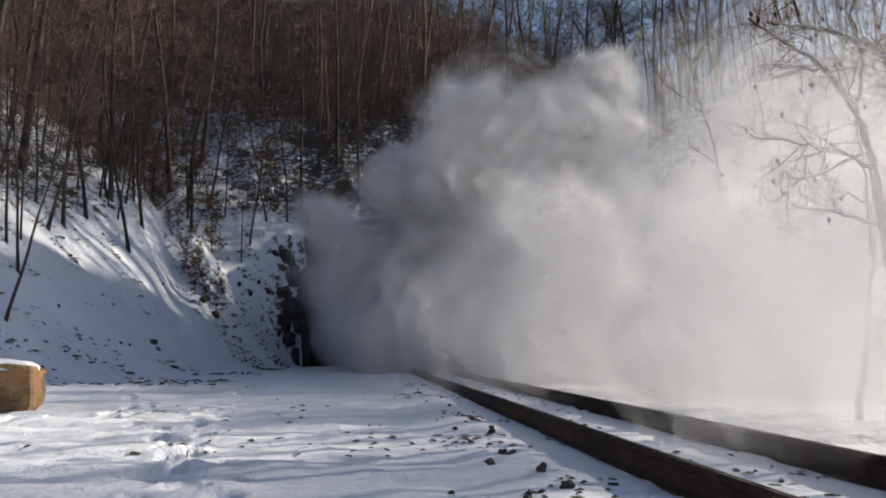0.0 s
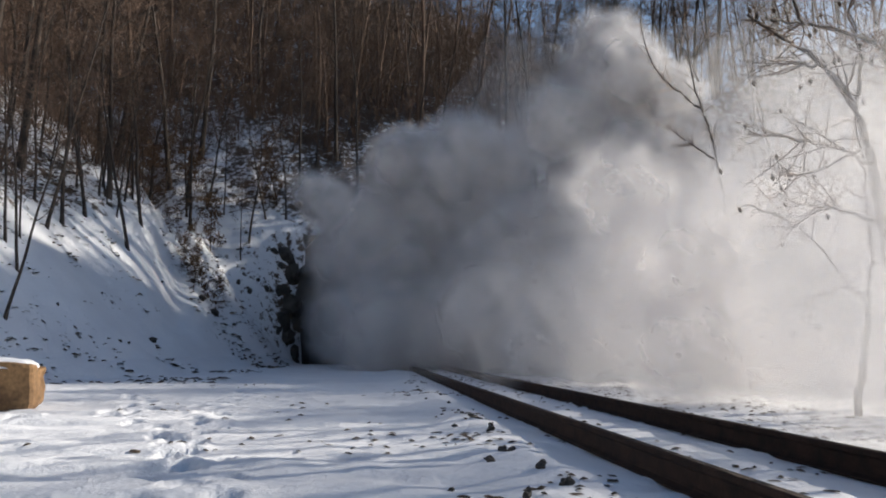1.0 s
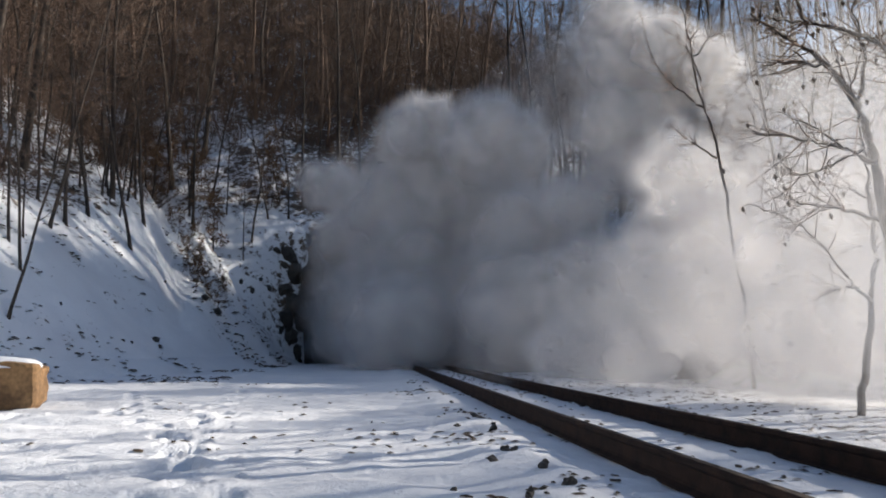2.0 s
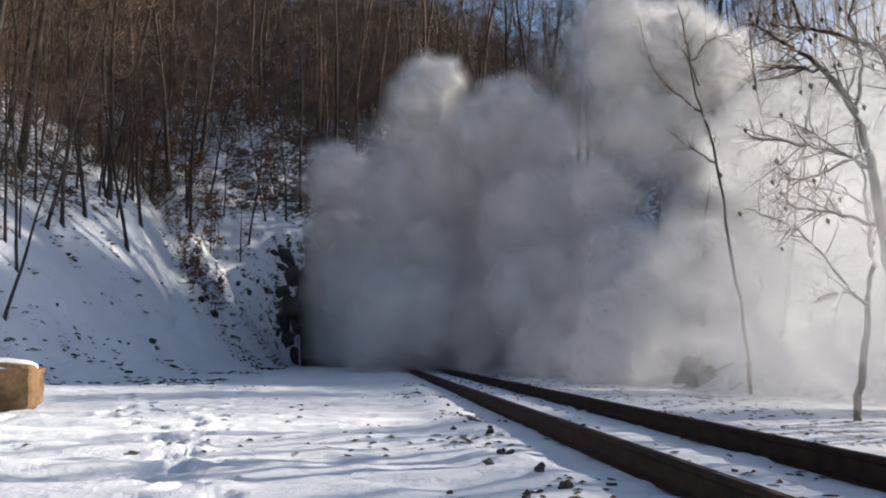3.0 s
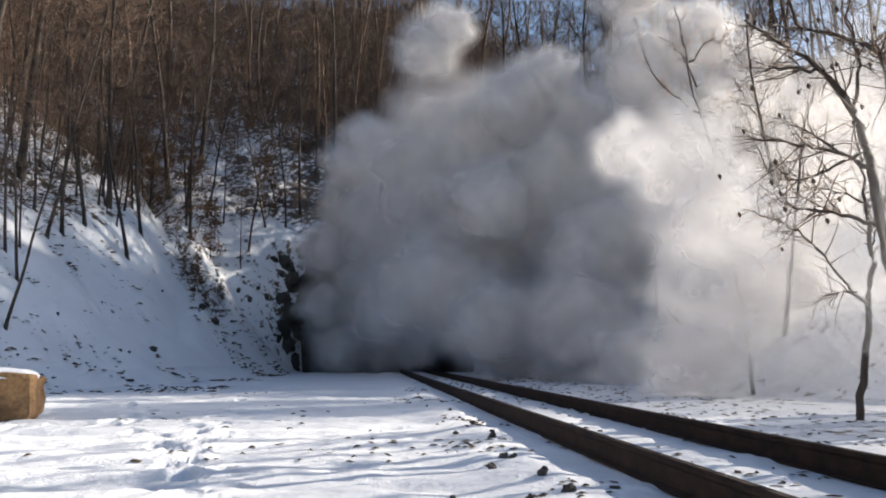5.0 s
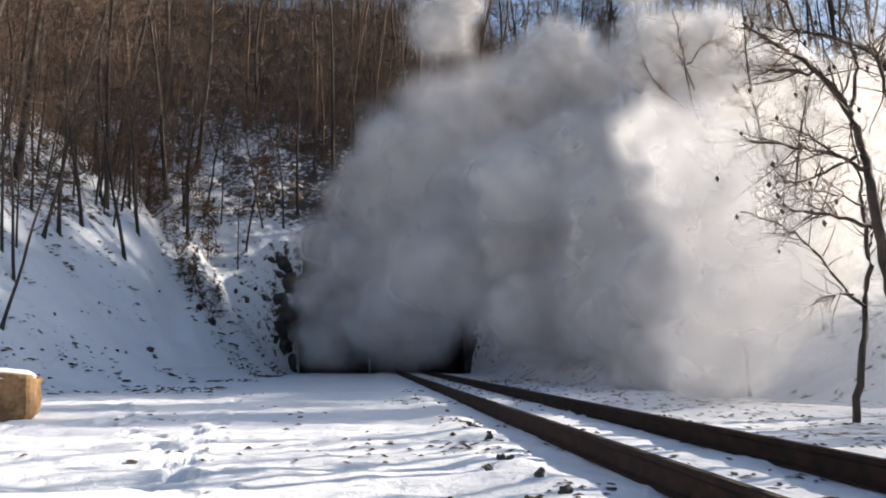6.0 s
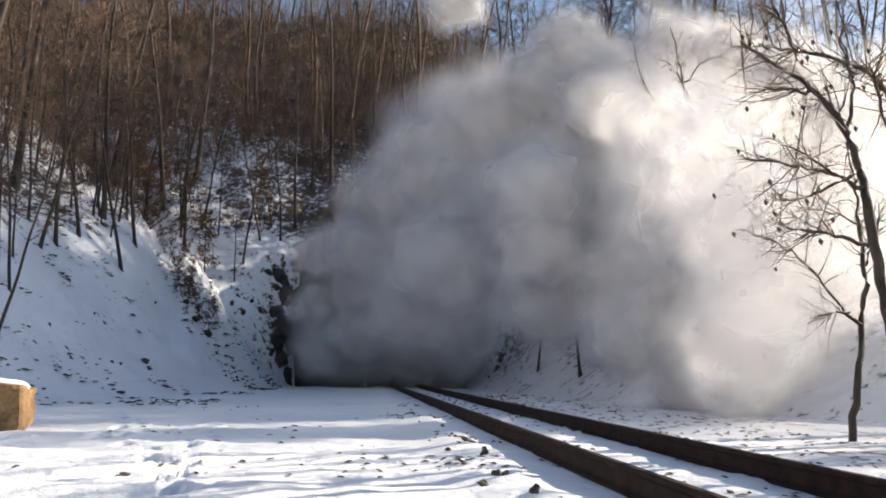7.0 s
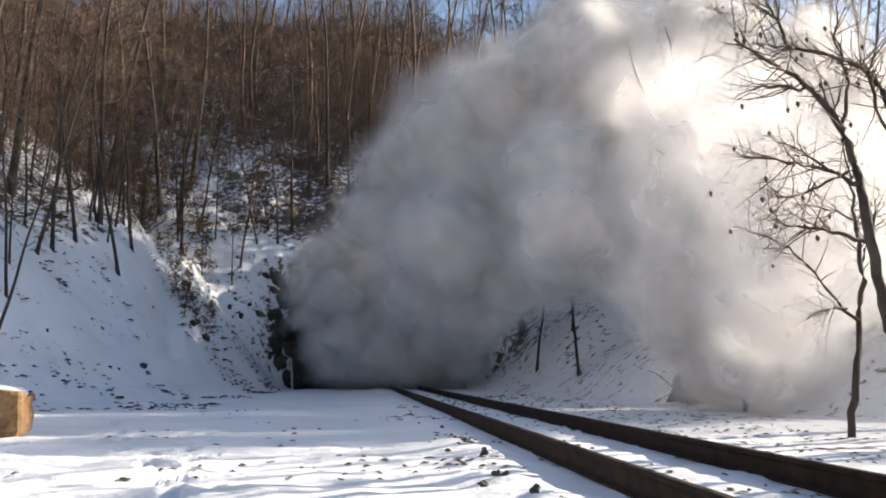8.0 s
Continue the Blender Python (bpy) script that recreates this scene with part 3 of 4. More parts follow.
def build_stump():
    thing = tagged(new("tree_stump"), "dark uprooted stump with tangled roots in the snow", "stump")
    x, y = 9.6, 22.5
    thing.location = (x, y, float(height(x, y)) - 0.1)
    part("root_ball", lump("root_ball", 4.0, (0.75, 0.55, 0.6), ROCK), thing).location = (0, 0, 0.4)
    rng = random.Random(9)
    for n in range(14):
        a = rng.uniform(0, 6.28)
        root = Limbs()
        pts, rad = grow(rng, Vector((0.3 * math.cos(a), 0.3 * math.sin(a), 0.4)), Vector((math.cos(a), math.sin(a), rng.uniform(-0.1, 0.8))), rng.uniform(0.5, 1.1), 0.04, 5, 0.25)
        root.tube(pts, rad, 5)
        part("root", root.mesh("root", BARK), thing)


build_stump()


def build_post():
    """The small pale post at the tunnel mouth."""
    thing = tagged(new("marker_post"), "small pale weathered marker post by the track", "post")
    thing.location = (0.52, 47.5, float(height(0.52, 47.5)) - 0.1)
    shaft = Limbs()
    shaft.tube([Vector((0, 0, 0)), Vector((0, 0, 0.5)), Vector((0.01, 0, 1.0))], [0.06, 0.055, 0.05], 8)
    part("shaft", shaft.mesh("shaft", PALE), thing)
    cap = Limbs()
    cap.tube([Vector((0.01, 0, 1.0)), Vector((0.01, 0, 1.03)), Vector((0.01, 0, 1.06))], [0.065, 0.06, 0.01], 8)
    part("cap", cap.mesh("cap", SNOW), thing, "dab of snow")


build_post()

CLODS = [lump("clod", 1.0 + n, (0.085, 0.07, 0.055), ROCK) for n in range(4)]
rng = random.Random(12)
clod_at = [(1.28, 7.3), (1.33, 6.0), (1.36, 5.35), (1.05, 6.6), (1.42, 8.9), (1.4, 10.3), (1.38, 11.6), (1.45, 13.5), (0.6, 5.4), (1.1, 9.6), (1.0, 4.9), (1.5, 15.5)]
for n in range(6):
    clod_at.append((rng.gauss(1.25, 0.25), rng.uniform(4.6, 22)))
for n, (x, y) in enumerate(clod_at):
    ob = tagged(new("clod", CLODS[n % 4]), "dark frozen clod of ballast on the snow", "stone", "clods along the berm")
    k = rng.uniform(0.35, 0.75) if n > 5 else 0.8
    ob.matrix_basis = pose(x, y, float(height(x, y)) + 0.02 * k, rng.uniform(0, 40), rng.uniform(0, 40), rng.uniform(0, 360))
    ob.scale = (k,) * 3
BANK_STONES = [lump("bank_stone", 11.0 + n, (0.3, 0.24, 0.2), ROCK) for n in range(4)]
for n, (x, y, k) in enumerate([
    (-8.23, 32.40, 0.9),
    (-8.52, 29.30, 0.4),
    (-8.37, 29.80, 0.35),
    (-9.38, 38.20, 0.35),
    (-10.06, 31.90, 0.3),
    (-10.05, 27.50, 0.3),
    (-5.66, 41.40, 0.4),
    (-6.13, 39.00, 0.35),
    (-4.79, 48.80, 1.2),
    (-5.80, 48.40, 1),
    (-6.68, 47.60, 0.9),
    (-7.33, 47.50, 0.8),
    (-5.02, 48.20, 1.3),
    (-4.40, 48.90, 1.6),
    (-4.05, 49.20, 1.3),
    (-6.31, 48.30, 0.8),
    (-4.71, 49.20, 1.3),
    (-8.62, 41.30, 1),
    (-8.00, 40.50, 1.2),
    (-7.47, 40.80, 1.3),
    (-9.31, 43.00, 0.9),
    (-5.13, 49.40, 1.3),
    (-5.53, 49.60, 1.2),
    (-4.48, 49.70, 1.6),
    (-4.13, 49.40, 1.8),
    (-4.56, 48.70, 2.6),
    (-4.16, 49.10, 2.2),
    (-4.77, 48.70, 2.8),
    (-4.52, 49.20, 3),
    (-4.44, 49.60, 3),
    (-4.84, 49.70, 2.6),
    (-4.02, 49.60, 3),
    (-3.87, 49.70, 2.6),
    (-5.03, 49.00, 2),
]):
    ob = tagged(new("rock", BANK_STONES[n % 4]), "dark rock poking from the snowy bank", "rock", "rocks on the bank")
    ob.matrix_basis = pose(x, y, float(height(x, y)), 20 * n, 10 * n, 67 * n)
    ob.scale = (k,) * 3
slender = put(build_tree(51, 10.5, 0.075, 0.4, 12, 220, (0.08, 0.0), "slender bare sapling on the snowy bank"), -16, 36)
slender2 = put(build_tree(52, 8.0, 0.06, 0.35, 11, 200, (-0.1, 0.05), "slender bare sapling on the snowy bank"), -17, 38)
for n, (x, y, k) in enumerate([
    (-10.25, 24.10, 0.75),
    (-11.81, 27.50, 1.00),
    (-12.37, 33.80, 1.25),
    (-13.37, 37.90, 0.92),
    (-10.65, 37.00, 1.17),
    (-11.51, 37.90, 0.83),
    (-10.15, 51.70, 1.08),
    (-7.38, 48.50, 0.75),
    (-7.07, 49.40, 1.00),
    (-11.22, 51.10, 1.25),
    (-6.35, 51.40, 0.92),
    (-13.30, 41.20, 1.17),
    (-13.44, 33.50, 0.83),
    (-3.64, 57.70, 1.08),
    (-2.02, 57.60, 0.75),
    (-11.13, 26.90, 1.00),
    (-10.89, 39.90, 1.25),
    (-9.02, 51.40, 0.92),
    (-12.26, 36.00, 1.17),
    (-13.20, 53.20, 0.83),
    (-12.41, 32.20, 1.08),
    (-11.79, 28.50, 0.75),
]):
    place_copy((slender, slender2)[n % 2], x, y, 53 * n, 5, k)
rng = random.Random(57)
count = 0
while count < 20:
    x, y = rng.uniform(-17, -6), rng.uniform(25, 50)
    if 0.6 < float(height(x, y)) - 0.165 * y < 3.5:
        place_copy((slender, slender2)[count % 2], x, y, rng.uniform(0, 360), rng.gauss(0, 5), rng.uniform(0.6, 1.1))
        count += 1
# an unseen thin stand added beside the yard, whose trunks throw the narrow shadows
shadow_tree = put(build_tree(53, 12.0, 0.11, 0.8, 5, 20, (0.02, 0.0), "straight bare young tree, unseen, added to shadow the yard"), 13.0, 14.0)
rng = random.Random(41)
for n in range(16):
    y = 6.0 + 9 * (n + rng.random()) / 16
    place_copy(shadow_tree, max(9.0, y * 0.72) + rng.uniform(0.3, 7), y, rng.uniform(0, 360), rng.gauss(0, 2), rng.uniform(0.6, 1.1))
for n, (x, y) in enumerate([
    (-9.74, 45.40),
    (-9.12, 44.20),
    (-8.41, 41.70),
    (-7.81, 41.00),
    (-7.47, 41.20),
    (-9.83, 44.50),
    (-10.87, 45.50),
    (-8.73, 43.90),
    (-8.38, 40.30),
    (-11.62, 47.20),
    (-10.31, 44.50),
    (-9.71, 43.40),
    (-9.10, 42.10),
    (-8.17, 42.00),
    (-7.62, 41.10),
    (-9.36, 45.20),
    (-8.71, 41.10),
]):
    place_copy(shrubs[n % 2], x, y, 77 * n, 15, 0.26 + 0.05 * (n % 3))


def build_litter():
    """Leaves, twigs and crumbs of ballast strewn over the snow."""
    rng, verts, faces = random.Random(31), [], []
    for n in range(4200):
        if n < 900:
            x, y = rng.uniform(-6.5, 1.6) if rng.random() < 0.5 else rng.gauss(1.1, 0.5), 4 + 18 * rng.random() ** 1.3
            if rough_noise(np.array(x), np.array(y), 0.6, 2, 44) < 0.02:
                continue
            z = float(height(x, y))
        elif n < 1500:
            x, y = rng.uniform(2.2, 7.5), 5 + 30 * rng.random() ** 1.3
            z = float(height(x, y))
        else:
            x, y = rng.uniform(-16, -4), rng.uniform(22, 49)
            if rough_noise(np.array(x), np.array(y), 0.4, 2, 47) < 0.04:
                continue
            z = float(height(x, y))
        far = 1 + y / 22 * (1.0 if n < 1500 else rng.choice((1.0, 1.5, 2.6)))
        c = Vector((x, y, z + 0.008))
        a = rng.uniform(0, 6.28)
        u = Vector((math.cos(a), math.sin(a), rng.uniform(-0.2, 0.2))) * rng.uniform(0.012, 0.045) * far
        v = Vector((-math.sin(a), math.cos(a), rng.uniform(-0.2, 0.2))) * rng.uniform(0.008, 0.025) * far
        w = Vector((0, 0, rng.uniform(0.004, 0.014) * far))
        b = len(verts)
        verts += [tuple(c - u - v), tuple(c + u - v), tuple(c + u + v), tuple(c - u + v), tuple(c + w)]
        faces += [(b, b + 1, b + 4), (b + 1, b + 2, b + 4), (b + 2, b + 3, b + 4), (b + 3, b, b + 4)]
    tagged(new("litter", mesh_of("litter", verts, faces, [LITTER], smooth=False)), "dark leaf and twig litter strewn on the snow", "litter", kind="stuff")


build_litter()


def build_sleepers():
    bm = bmesh.new()
    bmesh.ops.create_cube(bm, size=1.0)
    bmesh.ops.bevel(bm, geom=bm.edges[:], offset=0.05, segments=1, affect="EDGES")
    for v in bm.verts:
        v.co = Vector((v.co.x * 2.6, v.co.y * 0.23, v.co.z * 0.17))
    me = bpy.data.meshes.new("sleeper")
    bm.to_mesh(me)
    bm.free()
    me.materials.append(TIMBER)
    rng = random.Random(2)
    for n in range(80):
        ob = tagged(new("sleeper", me), "weathered timber sleeper half buried in snow", "sleeper", "sleepers of the track")
        ob.matrix_basis = pose((RAIL_NEAR + RAIL_FAR) / 2 + rng.gauss(0, 0.04), 3 + n * 0.56, -0.142 + rng.uniform(-0.012, 0.012), 0, rng.gauss(0, 0.3), rng.gauss(0, 1))


build_sleepers()


# ---- steam ----
def puff_skin(name, seed, size, mat, fine=3):
    """One skin of a billowing unit puff; the skins of a seed nest in one another."""
    off = Vector((seed * 7.3, seed * 3.1, -seed * 5.7))
    bm = bmesh.new()
    bmesh.ops.create_icosphere(bm, subdivisions=fine, radius=1.0)
    for v in bm.verts:
        p = v.co.copy()
        q = p + off + Vector((0, 0, (1 - size) * 0.12))
        r = 0.6
        for amp, freq, crease, shift in ((0.7, 1.1, 0.016, 0.0), (0.32, 2.3, 0.025, 0.5)):
            r += amp * math.sqrt(noise.noise((q + Vector((0, shift * size, 0))) * freq) ** 2 + crease)
        v.co = p * (r * size)
    for f in bm.faces:
        f.smooth = True
    me = bpy.data.meshes.new(name)
    bm.to_mesh(me)
    bm.free()
    me.materials.append(mat)
    return me


HEARTS = [puff_skin("puff", 1 + n, 0.6, STEAM, 4) for n in range(6)]
SKINS = [[puff_skin("skin", 1 + n, r, m) for r, m in zip(SKIN_SIZES, VEILS)] for n in range(6)]
WISPS = [[puff_skin("skin", 11 + n, r, m) for r, m in zip((1.3, 1.0, 0.65), THIN)] for n in range(3)]
plume = tagged(new("steam_plume"), "billowing grey steam and smoke rolling out of the tunnel", "steam")
plume.location = (PORTAL_X, PORTAL_Y, 0)


def puff_rows(rows, spin):
    home = Vector((PORTAL_X, PORTAL_Y, 0))
    return [(t, pose(x - home.x, y - home.y, z - home.z, 0.6 * spin * t, spin * t, 0.4 * spin * t)) for t, x, y, z in rows]


def build_puff(n, size):
    """A dense puff: an opaque heart in nine thinning skins."""
    ob = part("puff", HEARTS[n % 6], plume)
    ob.scale = (size, size * 0.9, size * 0.92)
    for me in SKINS[n % 6]:
        part("skin", me, ob)
    return ob


def build_soft(n, size):
    """A loose puff with no dense heart."""
    first, *rest = SKINS[n % 6]
    ob = part("loose_puff", first, plume)
    ob.scale = (size, size * 0.9, size * 0.92)
    for me in rest[:6]:
        part("skin", me, ob)
    return ob


def build_wisp(n, size):
    """A thin drifting veil with no heart."""
    first, *rest = WISPS[n % 3]
    ob = part("wisp", first, plume, "thin see-through steam")
    ob.scale = (size, size * 0.9, size * 0.92)
    for me in rest:
        part("skin", me, ob)
    return ob


def motions():
    """The puffs roll out of the mouth, rise and drift along the track."""
    walk(build_puff(0, 1.78), puff_rows([(0.0, 1.03, 36.0, 8.41), (1.5, 1.73, 36.0, 10.1), (3.5, 2.42, 36.0, 13.26), (4.5, 2.47, 36.0, 14.57), (6.0, 3.39, 36.0, 16.4), (8.0, 4.64, 36.0, 21.37)], -5))
    walk(build_puff(1, 1.53), puff_rows([(0.0, 1.79, 36.0, 9.23), (1.5, 2.51, 36.0, 10.66), (3.5, 3.2, 36.0, 14.4), (4.5, 3.54, 36.0, 15.72), (6.0, 4.2, 36.0, 17.85), (8.0, 5.77, 36.0, 23.53)], 4))
    walk(build_puff(2, 2.47), puff_rows([(0.0, 3.27, 35.0, 8.27), (1.5, 4.49, 35.0, 9.66), (3.5, 5.87, 35.0, 11.22), (4.5, 6.43, 35.0, 11.91), (6.0, 7.64, 35.0, 13.43), (8.0, 8.5, 35.0, 15.33)], -3))
    walk(build_puff(3, 2.23), puff_rows([(0.0, 5.84, 35.0, 8.34), (1.5, 6.29, 35.0, 9.45), (3.5, 8.23, 35.0, 10.79), (4.5, 9.06, 35.0, 11.19), (6.0, 10.31, 35.0, 13.53), (8.0, 11.25, 35.0, 16.3)], 6))
    walk(build_puff(4, 1.68), puff_rows([(0.0, 3.67, 34.0, 8.83), (1.5, 5.11, 34.0, 10.2), (3.5, 6.97, 34.0, 12.01), (4.5, 7.8, 34.0, 12.69), (6.0, 8.74, 34.0, 14.71), (8.0, 9.9, 34.0, 17.19)], -5))
    walk(build_soft(5, 1.48), puff_rows([(0.0, 6.17, 34.0, 5.89), (1.5, 8.11, 32.0, 6.63), (3.5, 9.54, 28.0, 7.22), (4.5, 8.06, 20.0, 5.93), (6.0, 7.27, 16.0, 5.0), (8.0, 7.96, 15.0, 5.56)], 4))
    walk(build_soft(6, 1.19), puff_rows([(0.0, 5.67, 34.0, 5.38), (1.5, 7.16, 32.0, 6.38), (3.5, 8.9, 28.0, 7.41), (4.5, 7.65, 24.0, 7.07), (6.0, 7.56, 20.0, 6.76), (8.0, 7.74, 18.0, 7.59)], -3))
    walk(build_soft(7, 1.56), puff_rows([(0.0, 6.16, 34.0, 3.43), (1.5, 7.57, 30.0, 3.85), (3.5, 9.42, 26.0, 4.83), (4.5, 8.18, 19.0, 4.1), (6.0, 8.08, 16.0, 3.68), (8.0, 8.62, 15.0, 4.52)], 6))
    walk(build_soft(8, 1.68), puff_rows([(0.0, 6.16, 34.0, 1.97), (1.5, 7.55, 30.0, 2.12), (3.5, 8.83, 25.0, 2.65), (4.5, 8.38, 20.0, 2.63), (6.0, 7.9, 16.0, 2.47), (8.0, 8.53, 15.0, 3.24)], -5))
    walk(build_soft(9, 1.53), puff_rows([(0.0, 5.8, 32.0, 1.0), (1.5, 7.03, 28.0, 1.04), (3.5, 8.27, 24.0, 1.02), (4.5, 8.17, 20.0, 1.17), (6.0, 8.07, 17.0, 1.31), (8.0, 8.75, 16.0, 2.07)], 4))
    walk(build_puff(10, 1.7), puff_rows([(0.0, 4.96, 40.0, 0.73), (1.5, 5.91, 36.0, 0.56), (3.5, 7.68, 30.0, 0.8), (4.5, 8.71, 28.0, 0.68), (6.0, 9.36, 24.0, 0.79), (8.0, 9.47, 20.0, 1.19)], -3))
    walk(build_soft(11, 0.99), puff_rows([(0.0, 5.44, 30.0, 1.42), (3.5, 7.55, 24.0, 0.66), (4.5, 8.31, 22.0, 0.57), (6.0, 8.4, 19.0, 0.54), (8.0, 8.83, 17.0, 1.02)], 6))
    walk(build_puff(12, 2.41), puff_rows([(0.0, 9.39, 31.0, 10.92), (1.0, 10.18, 31.0, 12.26), (3.5, 10.64, 31.0, 12.92), (4.5, 11.18, 31.0, 12.51), (6.5, 12.64, 31.0, 13.77), (8.0, 14.21, 31.0, 15.24)], -5))
    walk(build_puff(13, 1.53), puff_rows([(0.0, 9.17, 31.0, 12.11), (1.0, 9.61, 31.0, 13.7), (3.5, 10.19, 31.0, 15.11), (4.5, 10.8, 31.0, 15.71), (8.0, 13.14, 31.0, 19.34)], 4))
    walk(build_puff(14, 2.19), puff_rows([(0.0, 5.63, 31.0, 9.83), (1.0, 9.92, 31.0, 11.29), (3.5, 13.79, 31.0, 12.35), (4.5, 15.08, 31.0, 12.16), (8.0, 19.02, 31.0, 14.69)], -3))
    walk(build_puff(15, 2.12), puff_rows([(0.0, 9.49, 30.0, 7.41), (1.0, 12.34, 30.0, 9.2), (3.5, 16.39, 30.0, 10.23), (4.5, 17.13, 30.0, 9.98), (8.0, 21.0, 30.0, 12.12)], 6))
    walk(build_puff(16, 1.98), puff_rows([(0.0, 9.23, 28.0, 4.48), (1.0, 12.08, 28.0, 6.1), (3.5, 15.4, 28.0, 6.78), (4.5, 15.79, 28.0, 6.11), (8.0, 19.09, 28.0, 8.19)], -5))
    walk(build_puff(17, 2.12), puff_rows([(0.0, 7.7, 30.0, 9.17), (1.0, 10.7, 30.0, 8.68), (3.5, 13.96, 30.0, 8.73), (4.5, 14.66, 30.0, 8.51), (8.0, 18.14, 30.0, 10.56)], 4))
    walk(build_puff(18, 2.18), puff_rows([(0.0, 8.19, 28.0, 5.08), (1.0, 10.36, 28.0, 5.84), (3.5, 13.38, 28.0, 5.65), (4.5, 13.98, 28.0, 5.23), (6.5, 16.08, 28.0, 7.17), (8.0, 17.51, 28.0, 8.59)], -3))
    walk(build_puff(19, 2.19), puff_rows([(0.0, 4.02, 31.0, 10.24), (1.0, 8.01, 31.0, 10.26), (3.5, 11.56, 31.0, 10.55), (4.5, 12.33, 31.0, 10.85), (8.0, 16.59, 31.0, 12.81)], 6))
    walk(build_puff(20, 2.1), puff_rows([(0.0, 9.86, 27.0, 2.2), (1.0, 10.54, 27.0, 3.27), (3.5, 12.62, 27.0, 3.25), (4.5, 12.96, 25.0, 2.9), (6.5, 16.25, 27.0, 4.89), (8.0, 17.79, 27.0, 5.8)], -5))
    walk(build_puff(21, 2.8), puff_rows([(0.0, 1.88, 50.0, 5.93), (1.5, 4.06, 44.0, 7.04), (3.5, 8.05, 44.0, 10.6), (4.5, 10.04, 44.0, 12.79), (6.5, 10.6, 34.0, 12.45), (8.0, 10.36, 30.0, 14.13)], 4))
    walk(build_soft(22, 2.83), puff_rows([(0.0, 1.22, 50.0, 3.09), (1.5, 2.86, 40.0, 3.03), (3.5, 6.75, 40.0, 5.29), (4.5, 8.76, 40.0, 7.52), (6.5, 9.87, 26.0, 8.18), (8.0, 10.11, 22.0, 8.22)], -3))
    walk(build_soft(23, 2.83), puff_rows([(0.0, 1.28, 52.0, 2.45), (1.5, 2.42, 48.0, 2.1), (3.5, 5.89, 40.0, 2.98), (4.5, 7.84, 40.0, 4.59), (6.5, 9.98, 24.0, 5.62), (8.0, 9.73, 20.0, 5.69)], 6))
    walk(build_puff(24, 2.28), puff_rows([(0.0, 2.1, 54.0, 1.76), (1.5, 2.33, 46.0, 1.41), (3.5, 4.47, 40.0, 1.54), (4.5, 6.88, 34.0, 1.84), (6.5, 9.76, 22.0, 3.58), (8.0, 9.25, 18.0, 3.97)], -5))
    walk(build_puff(25, 2.02), puff_rows([(0.0, 1.39, 56.0, 2.18), (1.5, 1.82, 50.0, 1.8), (3.5, 3.67, 44.0, 1.59), (4.5, 5.77, 38.0, 1.68), (6.5, 9.5, 24.0, 2.57), (8.0, 9.1, 20.0, 2.8)], 4))
    walk(build_puff(26, 1.53), puff_rows([(0.0, 1.03, 58.0, 2.22), (1.5, 1.17, 52.0, 1.83), (3.5, 2.65, 48.0, 1.63), (4.5, 4.36, 40.0, 1.44), (6.5, 10.17, 22.0, 1.32), (8.0, 9.65, 18.0, 1.42)], -3))
    walk(build_puff(27, 1.65), puff_rows([(0.0, 1.07, 60.0, 2.27), (3.5, 2.05, 50.0, 2.0), (4.5, 3.54, 44.0, 2.11), (6.5, 9.59, 30.0, 1.88), (8.0, 9.66, 24.0, 3.7)], 6))
    walk(build_puff(28, 1.71), puff_rows([(0.0, -1.81, 44.0, 7.45), (1.5, -1.93, 44.0, 9.14), (3.5, -1.24, 44.0, 11.56), (4.5, -0.46, 44.0, 12.69), (6.0, 1.44, 44.0, 13.03), (8.0, 4.32, 44.0, 14.69)], -5))
    walk(build_puff(29, 1.56), puff_rows([(0.0, -2.45, 44.0, 8.38), (1.5, -2.57, 44.0, 9.76), (3.5, -1.82, 44.0, 10.25), (4.5, -1.55, 44.0, 11.52), (6.0, 0.51, 44.0, 11.37), (8.0, 3.35, 44.0, 13.33)], 4))
    walk(build_puff(30, 1.95), puff_rows([(0.0, -1.48, 46.0, 4.17), (1.5, -1.63, 46.0, 6.55), (3.5, -1.84, 46.0, 8.35), (4.5, -1.25, 46.0, 9.66), (6.5, 0.0, 46.0, 9.8), (8.0, 1.85, 46.0, 11.79)], -3))
    walk(build_puff(31, 2.11), puff_rows([(0.0, -0.8, 46.0, 2.56), (1.5, -1.24, 46.0, 3.31), (3.5, -1.42, 46.0, 5.4), (4.5, -1.85, 46.0, 6.68), (6.5, -1.89, 46.0, 7.43), (8.0, -1.36, 46.0, 7.37)], 6))
    walk(build_puff(32, 1.99), puff_rows([(0.0, -0.54, 54.0, 2.11), (1.5, -0.79, 50.0, 1.78), (3.5, -1.05, 47.0, 2.87), (4.5, -1.83, 47.0, 3.49), (6.5, -2.34, 47.0, 4.57), (8.0, -1.97, 47.0, 4.18)], -5))
    walk(build_puff(33, 2.33), puff_rows([(0.0, 0.22, 58.0, 2.21), (3.5, 0.33, 54.0, 2.06), (4.5, -0.2, 50.0, 3.31), (6.5, -1.17, 47.0, 3.6), (8.0, -2.02, 47.0, 6.17)], 4))
    walk(build_puff(34, 3.76), puff_rows([(0.0, 3.58, 38.0, 6.4), (1.5, 3.77, 38.0, 7.86), (3.5, 4.42, 38.0, 10.03), (4.5, 4.71, 38.0, 10.78), (6.5, 6.06, 38.0, 12.41), (8.0, 7.44, 38.0, 14.11)], -3))
